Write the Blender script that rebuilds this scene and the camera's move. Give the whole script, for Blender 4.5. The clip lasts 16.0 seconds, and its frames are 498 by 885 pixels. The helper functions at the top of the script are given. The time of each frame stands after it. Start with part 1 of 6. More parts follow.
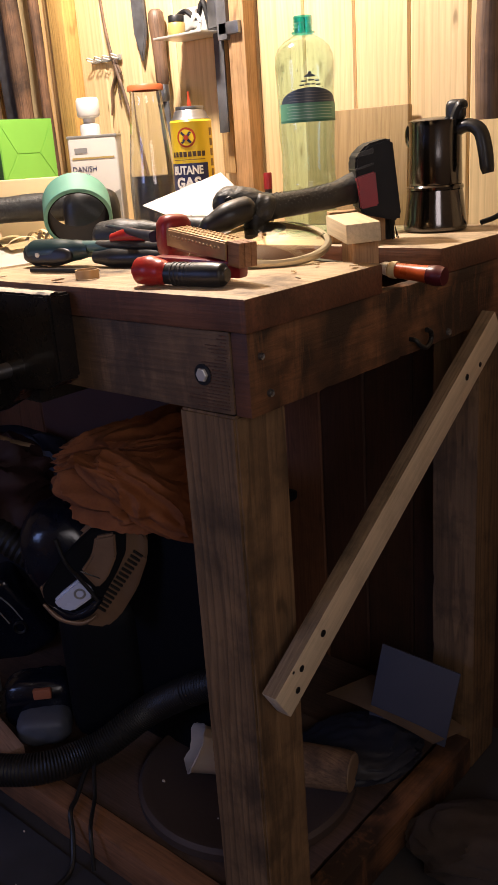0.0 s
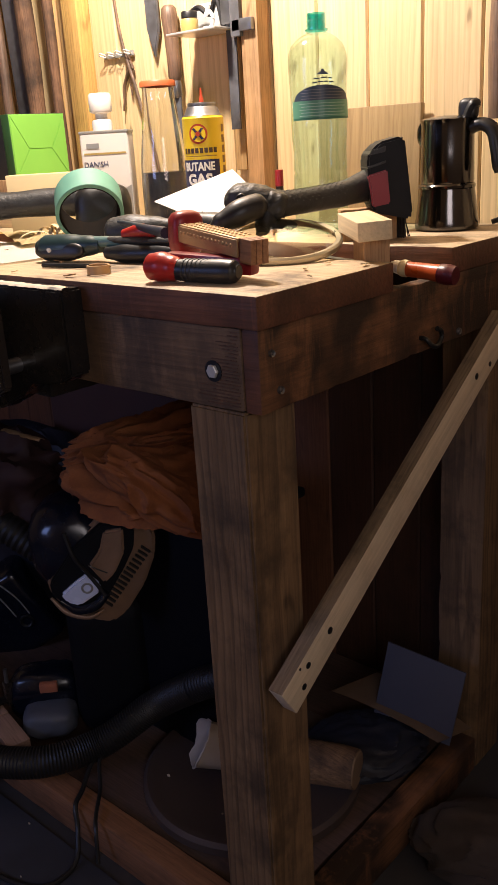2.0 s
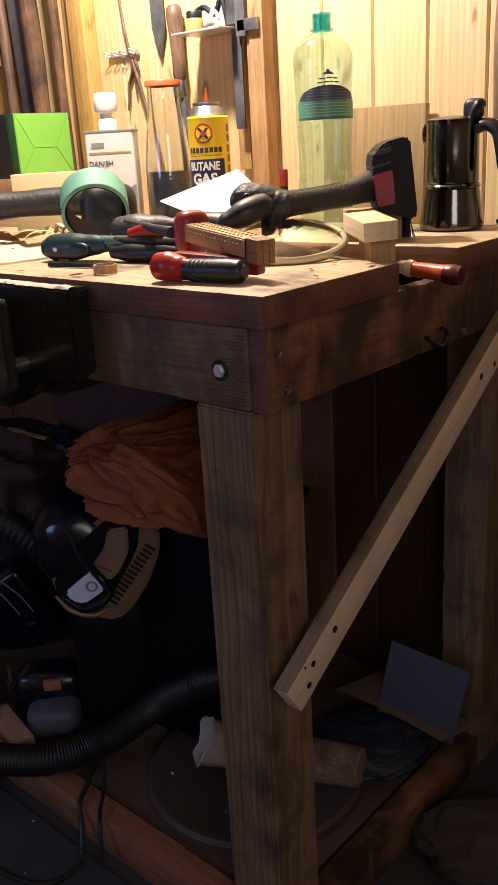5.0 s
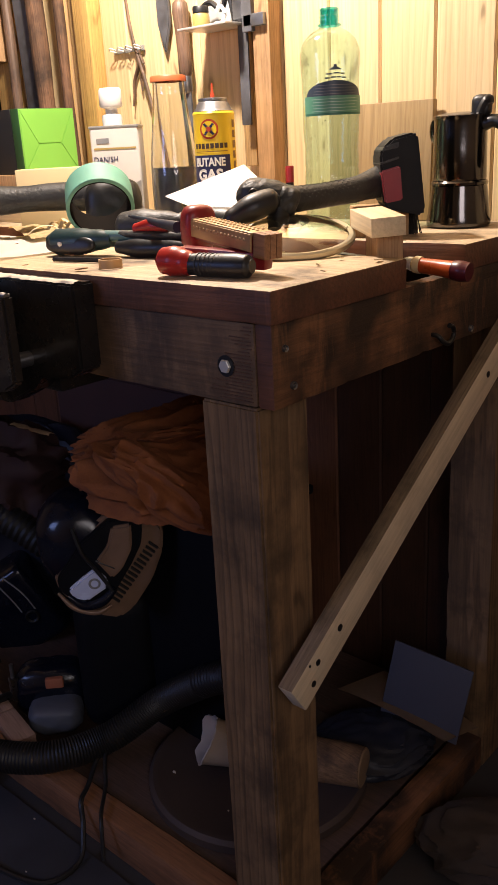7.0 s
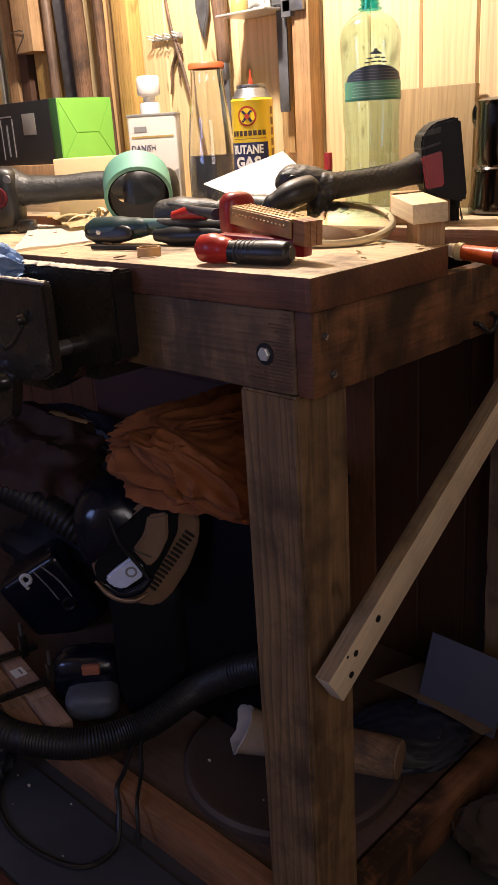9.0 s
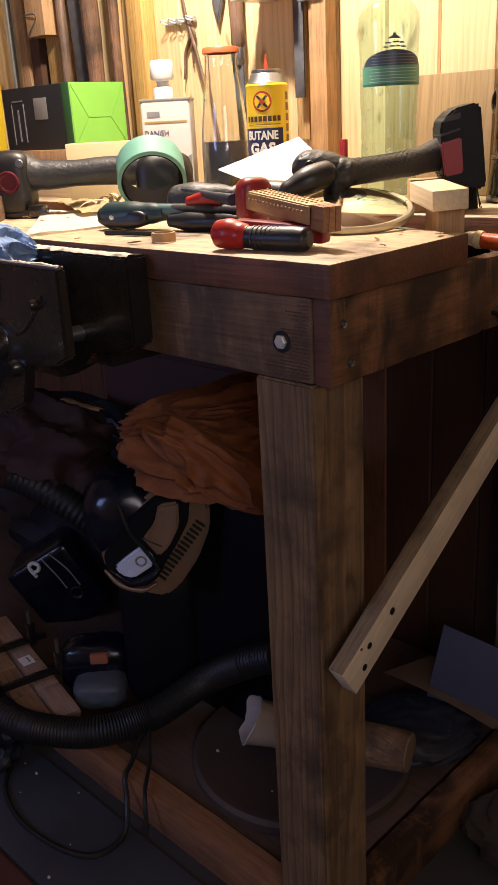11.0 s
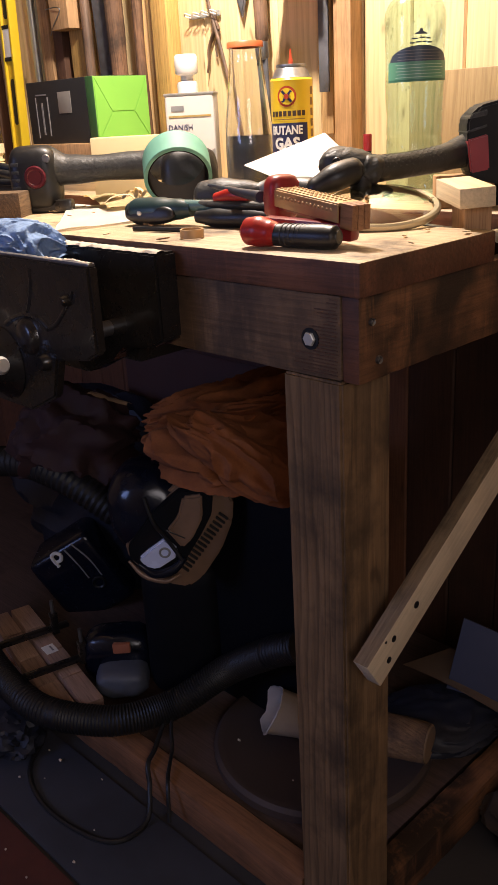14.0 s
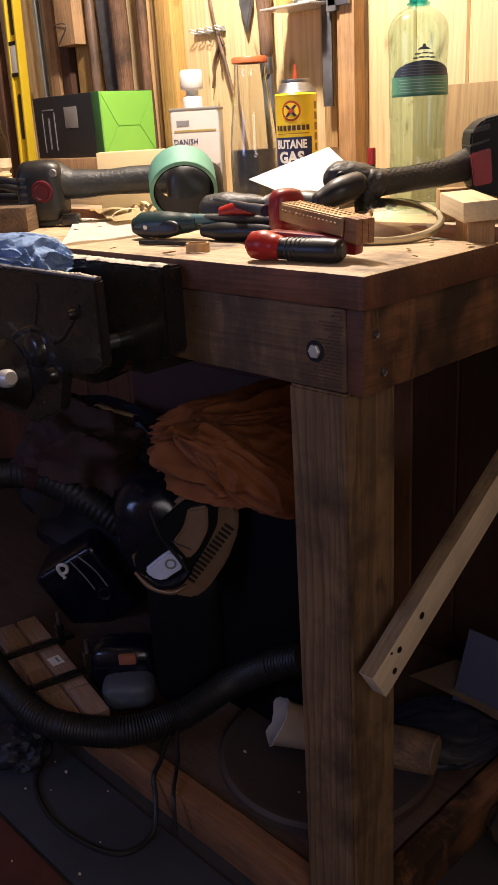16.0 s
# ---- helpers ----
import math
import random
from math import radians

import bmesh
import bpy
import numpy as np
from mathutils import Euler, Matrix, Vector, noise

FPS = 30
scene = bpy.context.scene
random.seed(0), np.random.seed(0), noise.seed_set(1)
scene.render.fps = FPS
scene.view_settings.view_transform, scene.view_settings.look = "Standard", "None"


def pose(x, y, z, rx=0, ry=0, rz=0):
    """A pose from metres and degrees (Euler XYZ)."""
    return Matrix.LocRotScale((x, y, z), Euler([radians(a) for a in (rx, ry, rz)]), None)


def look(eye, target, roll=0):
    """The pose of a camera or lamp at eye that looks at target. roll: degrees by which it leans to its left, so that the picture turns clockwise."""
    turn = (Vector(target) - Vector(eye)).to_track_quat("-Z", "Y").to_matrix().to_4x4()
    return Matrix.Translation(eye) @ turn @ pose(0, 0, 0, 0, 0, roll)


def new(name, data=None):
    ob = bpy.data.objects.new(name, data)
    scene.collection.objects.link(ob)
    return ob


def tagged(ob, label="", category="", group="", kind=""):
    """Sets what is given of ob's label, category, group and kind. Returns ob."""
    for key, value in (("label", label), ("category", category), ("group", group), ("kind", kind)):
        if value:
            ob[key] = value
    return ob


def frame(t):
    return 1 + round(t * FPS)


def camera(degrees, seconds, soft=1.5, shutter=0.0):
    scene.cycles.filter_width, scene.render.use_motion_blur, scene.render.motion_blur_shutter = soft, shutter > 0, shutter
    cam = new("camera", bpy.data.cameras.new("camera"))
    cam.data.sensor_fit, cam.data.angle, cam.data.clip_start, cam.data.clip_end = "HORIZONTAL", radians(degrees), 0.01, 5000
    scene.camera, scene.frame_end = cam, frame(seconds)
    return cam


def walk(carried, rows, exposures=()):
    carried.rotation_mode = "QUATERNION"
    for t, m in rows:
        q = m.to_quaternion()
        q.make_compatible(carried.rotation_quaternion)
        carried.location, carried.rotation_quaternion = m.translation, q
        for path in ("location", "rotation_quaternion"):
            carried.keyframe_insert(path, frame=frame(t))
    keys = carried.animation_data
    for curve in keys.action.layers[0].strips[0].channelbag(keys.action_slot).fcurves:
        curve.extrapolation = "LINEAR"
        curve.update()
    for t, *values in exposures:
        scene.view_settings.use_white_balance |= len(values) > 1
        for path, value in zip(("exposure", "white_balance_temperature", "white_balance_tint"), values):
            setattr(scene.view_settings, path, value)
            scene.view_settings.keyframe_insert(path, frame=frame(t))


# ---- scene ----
cam = camera(32.0, 16.0)
PATH = [
    (0, (0.595, -0.672, 1.149), (-0.669, 0.738, 0.505), -4.0),
    (0.5, (0.6, -0.68, 1.15), (-0.667, 0.727, 0.504), -3.9),
    (1, (0.594, -0.682, 1.15), (-0.67, 0.726, 0.502), -3.4),
    (1.5, (0.6, -0.677, 1.153), (-0.673, 0.723, 0.506), -3.4),
    (2, (0.594, -0.676, 1.15), (-0.68, 0.722, 0.5), -3.5),
    (2.5, (0.594, -0.673, 1.147), (-0.68, 0.724, 0.497), -3.5),
    (3, (0.592, -0.675, 1.147), (-0.682, 0.721, 0.496), -3.5),
    (3.5, (0.592, -0.675, 1.147), (-0.683, 0.721, 0.496), -3.5),
    (4, (0.593, -0.68, 1.152), (-0.682, 0.716, 0.5), -3.5),
    (6.5, (0.587, -0.683, 1.15), (-0.69, 0.711, 0.498), -3.2),
    (7, (0.584, -0.681, 1.146), (-0.694, 0.712, 0.493), -3.1),
    (7.5, (0.582, -0.678, 1.149), (-0.701, 0.71, 0.496), -2.7),
    (8, (0.582, -0.674, 1.14), (-0.729, 0.689, 0.488), -3.2),
    (8.5, (0.577, -0.675, 1.141), (-0.749, 0.668, 0.478), -3.5),
    (9, (0.576, -0.681, 1.142), (-0.755, 0.654, 0.473), -3.6),
    (11.5, (0.558, -0.679, 1.134), (-0.78, 0.634, 0.437), -3.1),
    (12, (0.562, -0.675, 1.132), (-0.778, 0.631, 0.426), -3.1),
    (12.5, (0.558, -0.683, 1.134), (-0.785, 0.617, 0.424), -3.3),
    (13, (0.56, -0.688, 1.141), (-0.792, 0.604, 0.432), -3.4),
    (13.5, (0.559, -0.695, 1.147), (-0.793, 0.597, 0.439), -3.4),
    (14, (0.556, -0.699, 1.148), (-0.797, 0.592, 0.439), -3.2),
    (14.5, (0.562, -0.702, 1.152), (-0.791, 0.589, 0.443), -3.1),
    (15, (0.565, -0.706, 1.152), (-0.796, 0.584, 0.458), -3.3),
    (15.5, (0.561, -0.701, 1.151), (-0.802, 0.592, 0.465), -3.4),
    (16, (0.56, -0.704, 1.151), (-0.806, 0.586, 0.467), -3.4),
]
walk(cam, [(t, look(eye, target, roll)) for t, eye, target, roll in PATH],
     [(0, 0.0), (4, 0.02), (7.5, 0.08), (9, 0.14), (12.5, 0.28), (13.5, 0.36), (14.5, 0.0), (16, -0.03)])

# ---------------------------------------------------------------- light
world = bpy.data.worlds.new("world")
scene.world = world
world.use_nodes = True
world.node_tree.nodes["Background"].inputs[0].default_value = (0.25, 0.4, 0.8, 1)
world.node_tree.nodes["Background"].inputs[1].default_value = 0.02


def lamp(name, kind, where, aim, power, colour, size):
    data = bpy.data.lights.new(name, kind)
    data.energy, data.color = power, colour
    if kind == "AREA":
        data.shape, data.size, data.size_y = "RECTANGLE", size[0], size[1]
    else:
        data.shadow_soft_size = size
    ob = new(name, data)
    ob.matrix_world = look(where, aim)
    return ob


# the bulb that hangs over the bench, and dusk light in the two small windows behind
lamp("bench_bulb", "POINT", (-0.62, 0.36, 1.86), (-0.62, 0.36, 1.0), 75.0, (1.0, 0.86, 0.75), 0.035)
lamp("window_light", "AREA", (1.47, -1.15, 1.5), (-0.2, 0.1, 0.6), 8.0, (0.98, 0.88, 0.90), (0.8, 0.7))
lamp("south_window_light", "AREA", (-1.15, -2.37, 1.5), (-0.8, 0.1, 0.2), 10.5, (0.33, 0.45, 1.0), (0.8, 0.7))


# ---------------------------------------------------------------- materials
def nodes_of(name):
    m = bpy.data.materials.new(name)
    m.use_nodes = True
    t = m.node_tree
    return m, t, t.nodes["Principled BSDF"]


def ramp(t, fac, stops):
    r = t.nodes.new("ShaderNodeValToRGB")
    e = r.color_ramp.elements
    while len(e) < len(stops):
        e.new(0.5)
    for k, (p, c) in zip(e, stops):
        k.position, k.color = p, (*c, 1) if len(c) == 3 else c
    t.links.new(fac, r.inputs[0])
    return r.outputs[0]


def noise_of(t, vec, scale, detail=4, rough=0.55, dist=0.0):
    n = t.nodes.new("ShaderNodeTexNoise")
    n.inputs["Scale"].default_value, n.inputs["Detail"].default_value = scale, detail
    n.inputs["Roughness"].default_value, n.inputs["Distortion"].default_value = rough, dist
    t.links.new(vec, n.inputs["Vector"])
    return n.outputs["Fac"]


def coords(t, stretch=(1, 1, 1), shift=True, turn=(0, 0, 0)):
    c = t.nodes.new("ShaderNodeTexCoord")
    m = t.nodes.new("ShaderNodeMapping")
    m.inputs["Scale"].default_value = stretch
    m.inputs["Rotation"].default_value = turn
    t.links.new(c.outputs["Object"], m.inputs["Vector"])
    if shift:
        i = t.nodes.new("ShaderNodeObjectInfo")
        k = t.nodes.new("ShaderNodeVectorMath")
        k.operation = "SCALE"
        k.inputs[0].default_value = (7.1, 3.7, 9.3)
        t.links.new(i.outputs["Random"], k.inputs["Scale"])
        t.links.new(k.outputs[0], m.inputs["Location"])
    return m.outputs[0]


def mixed(t, fac, a, b, how="MIX"):
    n = t.nodes.new("ShaderNodeMix")
    n.data_type, n.blend_type = "RGBA", how
    for value, socket in ((fac, n.inputs[0]), (a, n.inputs[6]), (b, n.inputs[7])):
        if isinstance(value, (int, float)):
            socket.default_value = value
        elif isinstance(value, tuple):
            socket.default_value = (*value, 1)
        else:
            t.links.new(value, socket)
    return n.outputs[2]


def relief(t, b, height, strength, distance):
    n = t.nodes.new("ShaderNodeBump")
    n.inputs["Strength"].default_value, n.inputs["Distance"].default_value = strength, distance
    t.links.new(height, n.inputs["Height"])
    t.links.new(n.outputs[0], b.inputs["Normal"])


def wood(name, light, dark, axis="z", knots=0.5, stain=0.3, rough=0.6, bump=0.3, grain=1.0, spread=0.25, streak=0.4, grime=(0.02, 0.014, 0.01), heart=(0.0, 0.0, 0.0), ring=0.007, drip=0.0, figure=0.32):
    """Sawn timber: growth rings round a heart line along the axis, fibres, knots, stains, runs of dirt and a shift from piece to piece."""
    m, t, b = nodes_of(name)
    n = "xyz".index(axis)
    # rings, drawn out along the piece and waving with it
    slow = [1.0] * 3
    slow[n] = 0.10
    c0 = t.nodes.new("ShaderNodeTexCoord")
    mp = t.nodes.new("ShaderNodeMapping")
    mp.inputs["Scale"].default_value = slow
    away = t.nodes.new("ShaderNodeVectorMath")
    away.operation = "SUBTRACT"
    away.inputs[1].default_value = heart
    info = t.nodes.new("ShaderNodeObjectInfo")
    k0 = t.nodes.new("ShaderNodeVectorMath")
    k0.operation = "SCALE"
    k0.inputs[0].default_value = (0.071, 0.053, 0.083)
    t.links.new(info.outputs["Random"], k0.inputs["Scale"])
    t.links.new(c0.outputs["Object"], away.inputs[0])
    t.links.new(away.outputs[0], mp.inputs["Vector"])
    t.links.new(k0.outputs[0], mp.inputs["Location"])
    warp = t.nodes.new("ShaderNodeTexNoise")
    warp.inputs["Scale"].default_value, warp.inputs["Detail"].default_value = 16.0, 3
    t.links.new(mp.outputs[0], warp.inputs["Vector"])
    half = t.nodes.new("ShaderNodeVectorMath")
    half.operation = "MULTIPLY_ADD"
    half.inputs[1].default_value = (0.055, 0.055, 0.055)
    t.links.new(warp.outputs["Color"], half.inputs[0])
    t.links.new(mp.outputs[0], half.inputs[2])
    wave = t.nodes.new("ShaderNodeTexWave")
    wave.wave_type, wave.rings_direction, wave.wave_profile = "RINGS", axis.upper(), "SAW"
    wave.inputs["Scale"].default_value = 0.314 / ring
    wave.inputs["Distortion"].default_value, wave.inputs["Detail"].default_value = 1.6, 3
    wave.inputs["Detail Scale"].default_value = 1.2
    t.links.new(half.outputs[0], wave.inputs["Vector"])
    fine = [170 * grain] * 3
    fine[n] = 5.0 * grain
    wide = [14 * grain] * 3
    wide[n] = 1.4 * grain
    f1 = noise_of(t, coords(t, fine), 1.0, 5, 0.65)
    f2 = noise_of(t, coords(t, wide), 1.0, 4, 0.6, 0.8)
    f3 = noise_of(t, coords(t), 9.0, 5, 0.65)
    mid = tuple((p + q) / 2 for p, q in zip(light, dark))
    c = ramp(t, f2, [(0.3, dark), (0.48, mid), (0.66, light)])
    late = tuple(0.58 * q for q in dark)
    r = ramp(t, wave.outputs["Fac"], [(0.0, light), (0.55, mid), (0.9, late), (1.0, mid)])
    c = mixed(t, figure, c, r)
    c = mixed(t, 0.35, c, ramp(t, f1, [(0.3, late), (0.62, light)]))
    pore = [330 * grain] * 3
    pore[n] = 16.0 * grain
    f4 = noise_of(t, coords(t, pore), 1.0, 3, 0.7)
    c = mixed(t, streak, c, ramp(t, f4, [(0.34, (0.3, 0.27, 0.24)), (0.5, (1, 1, 1))]), "MULTIPLY")
    kn = [8.0] * 3
    kn[n] = 4.2
    vor = t.nodes.new("ShaderNodeTexVoronoi")
    vor.voronoi_dimensions = "2D"
    vor.inputs["Scale"].default_value = 1.0
    face = {"z": (radians(90), 0, 0), "x": (0, 0, 0), "y": (0, radians(90), 0)}[axis]
    bent = t.nodes.new("ShaderNodeVectorMath")
    bent.operation = "MULTIPLY_ADD"
    bent.inputs[1].default_value = (0.9, 0.9, 0.9)
    t.links.new(warp.outputs["Color"], bent.inputs[0])
    t.links.new(coords(t, kn, True, face), bent.inputs[2])
    t.links.new(bent.outputs[0], vor.inputs["Vector"])
    k = ramp(t, vor.outputs["Distance"], [(0.0, (1, 1, 1)), (0.03, (0.8, 0.8, 0.8)), (0.055, (0.25, 0.25, 0.25)), (0.10, (0, 0, 0))])
    km = t.nodes.new("ShaderNodeMath")
    km.operation = "MULTIPLY"
    km.inputs[1].default_value = knots
    t.links.new(k, km.inputs[0])
    c = mixed(t, km.outputs[0], c, tuple(0.4 * q for q in dark))
    s = ramp(t, f3, [(0.5, (0, 0, 0)), (0.68, (1, 1, 1))])
    sm = t.nodes.new("ShaderNodeMath")
    sm.operation = "MULTIPLY"
    sm.inputs[1].default_value = stain
    t.links.new(s, sm.inputs[0])
    c = mixed(t, sm.outputs[0], c, grime)
    if drip:
        f6 = noise_of(t, coords(t, (34, 34, 5), False), 1.0, 5, 0.7, 0.4)
        f7 = noise_of(t, coords(t, (7, 7, 7), False), 1.0, 2, 0.5)
        run = t.nodes.new("ShaderNodeMath")
        run.operation = "MULTIPLY"
        t.links.new(ramp(t, f6, [(0.32, (0, 0, 0)), (0.50, (drip, drip, drip))]), run.inputs[0])
        t.links.new(ramp(t, f7, [(0.40, (0, 0, 0)), (0.53, (1, 1, 1))]), run.inputs[1])
        c = mixed(t, run.outputs[0], c, grime)
    lo, hi = 1 - spread, 1.0
    c = mixed(t, 1.0, c, ramp(t, info.outputs["Random"], [(0.0, (lo, lo * 0.97, lo * 0.92)), (1.0, (hi, hi, hi))]), "MULTIPLY")
    t.links.new(c, b.inputs["Base Color"])
    b.inputs["Roughness"].default_value = rough
    relief(t, b, f1, bump, 0.002)
    return m


def plain(name, colour, rough=0.5, metal=0.0, vary=0.25, scale=40.0, bump=0.1, dirt=None, coat=0.0, spec=0.5):
    """Plastic, paint, metal, card or cloth with a fine and a coarse unevenness."""
    m, t, b = nodes_of(name)
    v = coords(t)
    f1, f2 = noise_of(t, v, scale, 4), noise_of(t, v, scale * 0.14, 3)
    d = dirt or tuple(c * (1 - vary) for c in colour)
    c = ramp(t, f2, [(0.35, d), (0.62, colour)])
    c = mixed(t, 0.3, c, ramp(t, f1, [(0.35, d), (0.65, colour)]))
    t.links.new(c, b.inputs["Base Color"])
    r = t.nodes.new("ShaderNodeMapRange")
    r.inputs["To Min"].default_value, r.inputs["To Max"].default_value = max(0.03, rough - 0.12), min(1, rough + 0.15)
    t.links.new(f1, r.inputs["Value"])
    t.links.new(r.outputs[0], b.inputs["Roughness"])
    b.inputs["Metallic"].default_value = metal
    b.inputs["Coat Weight"].default_value = coat
    b.inputs["Specular IOR Level"].default_value = spec
    if bump:
        relief(t, b, f1, bump, 0.0015)
    return m


def glass(name, colour, rough=0.03, gloss=0.5):
    """Thin clear plastic or glass, one skin: it lets light through tinted, and shines at its rim."""
    m, t, b = nodes_of(name)
    clear, shine, mix = t.nodes.new("ShaderNodeBsdfTransparent"), t.nodes.new("ShaderNodeBsdfGlossy"), t.nodes.new("ShaderNodeMixShader")
    clear.inputs[0].default_value = (*colour, 1)
    shine.inputs["Roughness"].default_value = rough
    rim, less = t.nodes.new("ShaderNodeLayerWeight"), t.nodes.new("ShaderNodeMath")
    rim.inputs["Blend"].default_value = 0.25
    less.operation = "MULTIPLY_ADD"
    less.inputs[1].default_value, less.inputs[2].default_value = gloss, 0.03
    t.links.new(rim.outputs["Facing"], less.inputs[0])
    t.links.new(less.outputs[0], mix.inputs[0])
    t.links.new(clear.outputs[0], mix.inputs[1])
    t.links.new(shine.outputs[0], mix.inputs[2])
    t.links.new(mix.outputs[0], t.nodes["Material Output"].inputs[0])
    return m


def thick_glass(name, colour, rough, ior):
    m, t, b = nodes_of(name)
    b.inputs["Base Color"].default_value = (*colour, 1)
    b.inputs["Transmission Weight"].default_value = 1.0
    b.inputs["Roughness"].default_value, b.inputs["IOR"].default_value = rough, ior
    return m


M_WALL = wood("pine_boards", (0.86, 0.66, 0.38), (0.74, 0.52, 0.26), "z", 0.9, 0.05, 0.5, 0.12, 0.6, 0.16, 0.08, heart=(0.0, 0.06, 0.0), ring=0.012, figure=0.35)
M_STUD = wood("stud_timber", (0.66, 0.41, 0.21), (0.50, 0.29, 0.13), "z", 0.8, 0.2, 0.7, 0.3, 1.0, 0.12, drip=0.25)
M_STUD_PALE = wood("pale_batten", (0.70, 0.46, 0.2), (0.5, 0.29, 0.11), "z", 0.6, 0.1, 0.65, 0.3)
M_TOP = wood("bench_top", (0.76, 0.60, 0.40), (0.50, 0.34, 0.19), "x", 0.9, 0.8, 0.6, 0.8, 1.0, 0.25, 0.5, (0.06, 0.04, 0.026), (0, 0.10, 0.90), 0.008)
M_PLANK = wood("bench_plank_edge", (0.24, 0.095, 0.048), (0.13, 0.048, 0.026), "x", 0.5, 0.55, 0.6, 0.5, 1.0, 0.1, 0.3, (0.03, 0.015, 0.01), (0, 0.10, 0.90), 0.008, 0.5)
M_APRON = wood("apron_front", (0.31, 0.185, 0.10), (0.17, 0.098, 0.05), "x", 0.9, 0.75, 0.7, 0.6, 1.0, 0.15, 0.35, (0.045, 0.028, 0.02), (0, 0.09, 0.87), 0.011, 0.55, 0.35)
M_APRON_END = wood("apron_end", (0.30, 0.135, 0.06), (0.14, 0.064, 0.031), "y", 0.8, 0.7, 0.65, 0.6, 1.0, 0.1, 0.35, (0.026, 0.014, 0.009), (-0.08, 0, 0.89), 0.011, 0.95, 0.4)
M_POST = wood("post_timber", (0.29, 0.175, 0.088), (0.155, 0.09, 0.044), "z", 0.9, 0.7, 0.7, 0.8, 0.8, 0.12, 0.3, (0.035, 0.022, 0.014), (-0.10, 0.075, 0.3), 0.013, 0.25, 0.8)
M_BRACE = wood("brace_timber", (0.72, 0.60, 0.44), (0.64, 0.52, 0.37), "z", 0.0, 0.3, 0.7, 0.3, 1.0, 0.1, 0.15, (0.16, 0.11, 0.07), figure=0.12)
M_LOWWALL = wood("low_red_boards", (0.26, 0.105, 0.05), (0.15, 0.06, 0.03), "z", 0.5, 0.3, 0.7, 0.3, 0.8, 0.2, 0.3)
# darker copy of the low red boards, with under-bench shade in its colour
M_LOWSHADE = wood("low_shaded_boards", (0.10, 0.042, 0.024), (0.06, 0.026, 0.016), "z", 0.3, 0.4, 0.7, 0.3, 0.8, 0.2, 0.3)
M_BRACE_SIDE = wood("rough_brace_edge", (0.36, 0.27, 0.18), (0.14, 0.10, 0.065), "z", 0.2, 0.6, 0.85, 0.9, 2.0)
M_RIM = plain("yellowed_steel", (0.52, 0.46, 0.33), 0.3, 0.6, 0.3, 60, 0.05)
M_DARKWOOD = wood("dark_timber", (0.16, 0.075, 0.04), (0.09, 0.042, 0.024), "z", 0.4, 0.4, 0.7, 0.3)
M_RAIL = wood("rail_timber", (0.42, 0.2, 0.1), (0.26, 0.12, 0.06), "x", 0.4, 0.4, 0.7, 0.4)
M_SHELF = wood("shelf_board", (0.15, 0.09, 0.07), (0.08, 0.05, 0.04), "x", 0.2, 0.5, 0.75, 0.3)
M_PALE = wood("pale_offcut", (0.80, 0.66, 0.42), (0.72, 0.56, 0.33), "x", 0.0, 0.06, 0.6, 0.3, 1.0, 0.15, 0.12, figure=0.12)
M_HANDLE = wood("worn_handle", (0.31, 0.19, 0.12), (0.15, 0.09, 0.06), "z", 0.2, 0.55, 0.5, 0.5, 1.0, 0.25, 0.5, drip=0.4)
M_BARK = wood("rusty_rod", (0.34, 0.18, 0.09), (0.13, 0.06, 0.035), "z", 0.5, 0.75, 0.8, 1.0, 1.0, 0.25, 0.6, drip=0.5)
M_LOG = wood("peeled_pole", (0.68, 0.43, 0.14), (0.46, 0.26, 0.07), "z", 0.5, 0.2, 0.65, 0.6)
M_FLOOR = plain("dusty_floor", (0.05, 0.047, 0.05), 0.75, 0, 0.5, 25, 0.4)
M_ROOM = wood("room_boards", (0.34, 0.25, 0.17), (0.24, 0.17, 0.11), "z", 0.3, 0.2, 0.7, 0.2)
M_IRON = plain("dark_cast_iron", (0.010, 0.010, 0.011), 0.27, 0.2, 0.5, 38, 1.0, (0.034, 0.026, 0.020), 0.35)
M_STEEL = plain("worn_steel", (0.30, 0.30, 0.31), 0.4, 0.9, 0.4, 60, 0.2)
M_DARKSTEEL = plain("blued_steel", (0.16, 0.163, 0.18), 0.5, 0.25, 0.5, 50, 0.4, (0.05, 0.045, 0.04))
M_ZINC = plain("bright_zinc", (0.66, 0.66, 0.64), 0.35, 0.35, 0.3, 90, 0.1)
M_BRASS = plain("brass_tint", (0.48, 0.31, 0.15), 0.42, 0.4, 0.4, 70, 0.2)
M_CHROME = plain("dull_polished_alloy", (0.17, 0.16, 0.155), 0.13, 1.0, 0.45, 20, 0.03)
M_BLACK = plain("black_plastic", (0.012, 0.012, 0.013), 0.4, 0, 0.3, 120, 0.2)
M_RUBBER = plain("grey_rubber_grip", (0.035, 0.036, 0.036), 0.46, 0, 0.5, 160, 0.8, (0.016, 0.016, 0.016))
M_RED = plain("red_plastic", (0.42, 0.022, 0.016), 0.3, 0, 0.35, 40, 0.05)
M_DARKRED = plain("dark_red_paint", (0.26, 0.014, 0.018), 0.35, 0, 0.4, 40, 0.05)
M_REDCATCH = plain("wine_red_plastic", (0.30, 0.012, 0.018), 0.35, 0, 0.3, 40, 0.05)
M_RINGRED = plain("deep_red_plastic", (0.10, 0.008, 0.014), 0.35)
M_ORANGE = plain("orange_red_plastic", (0.55, 0.09, 0.02), 0.3, 0, 0.35, 40, 0.05)
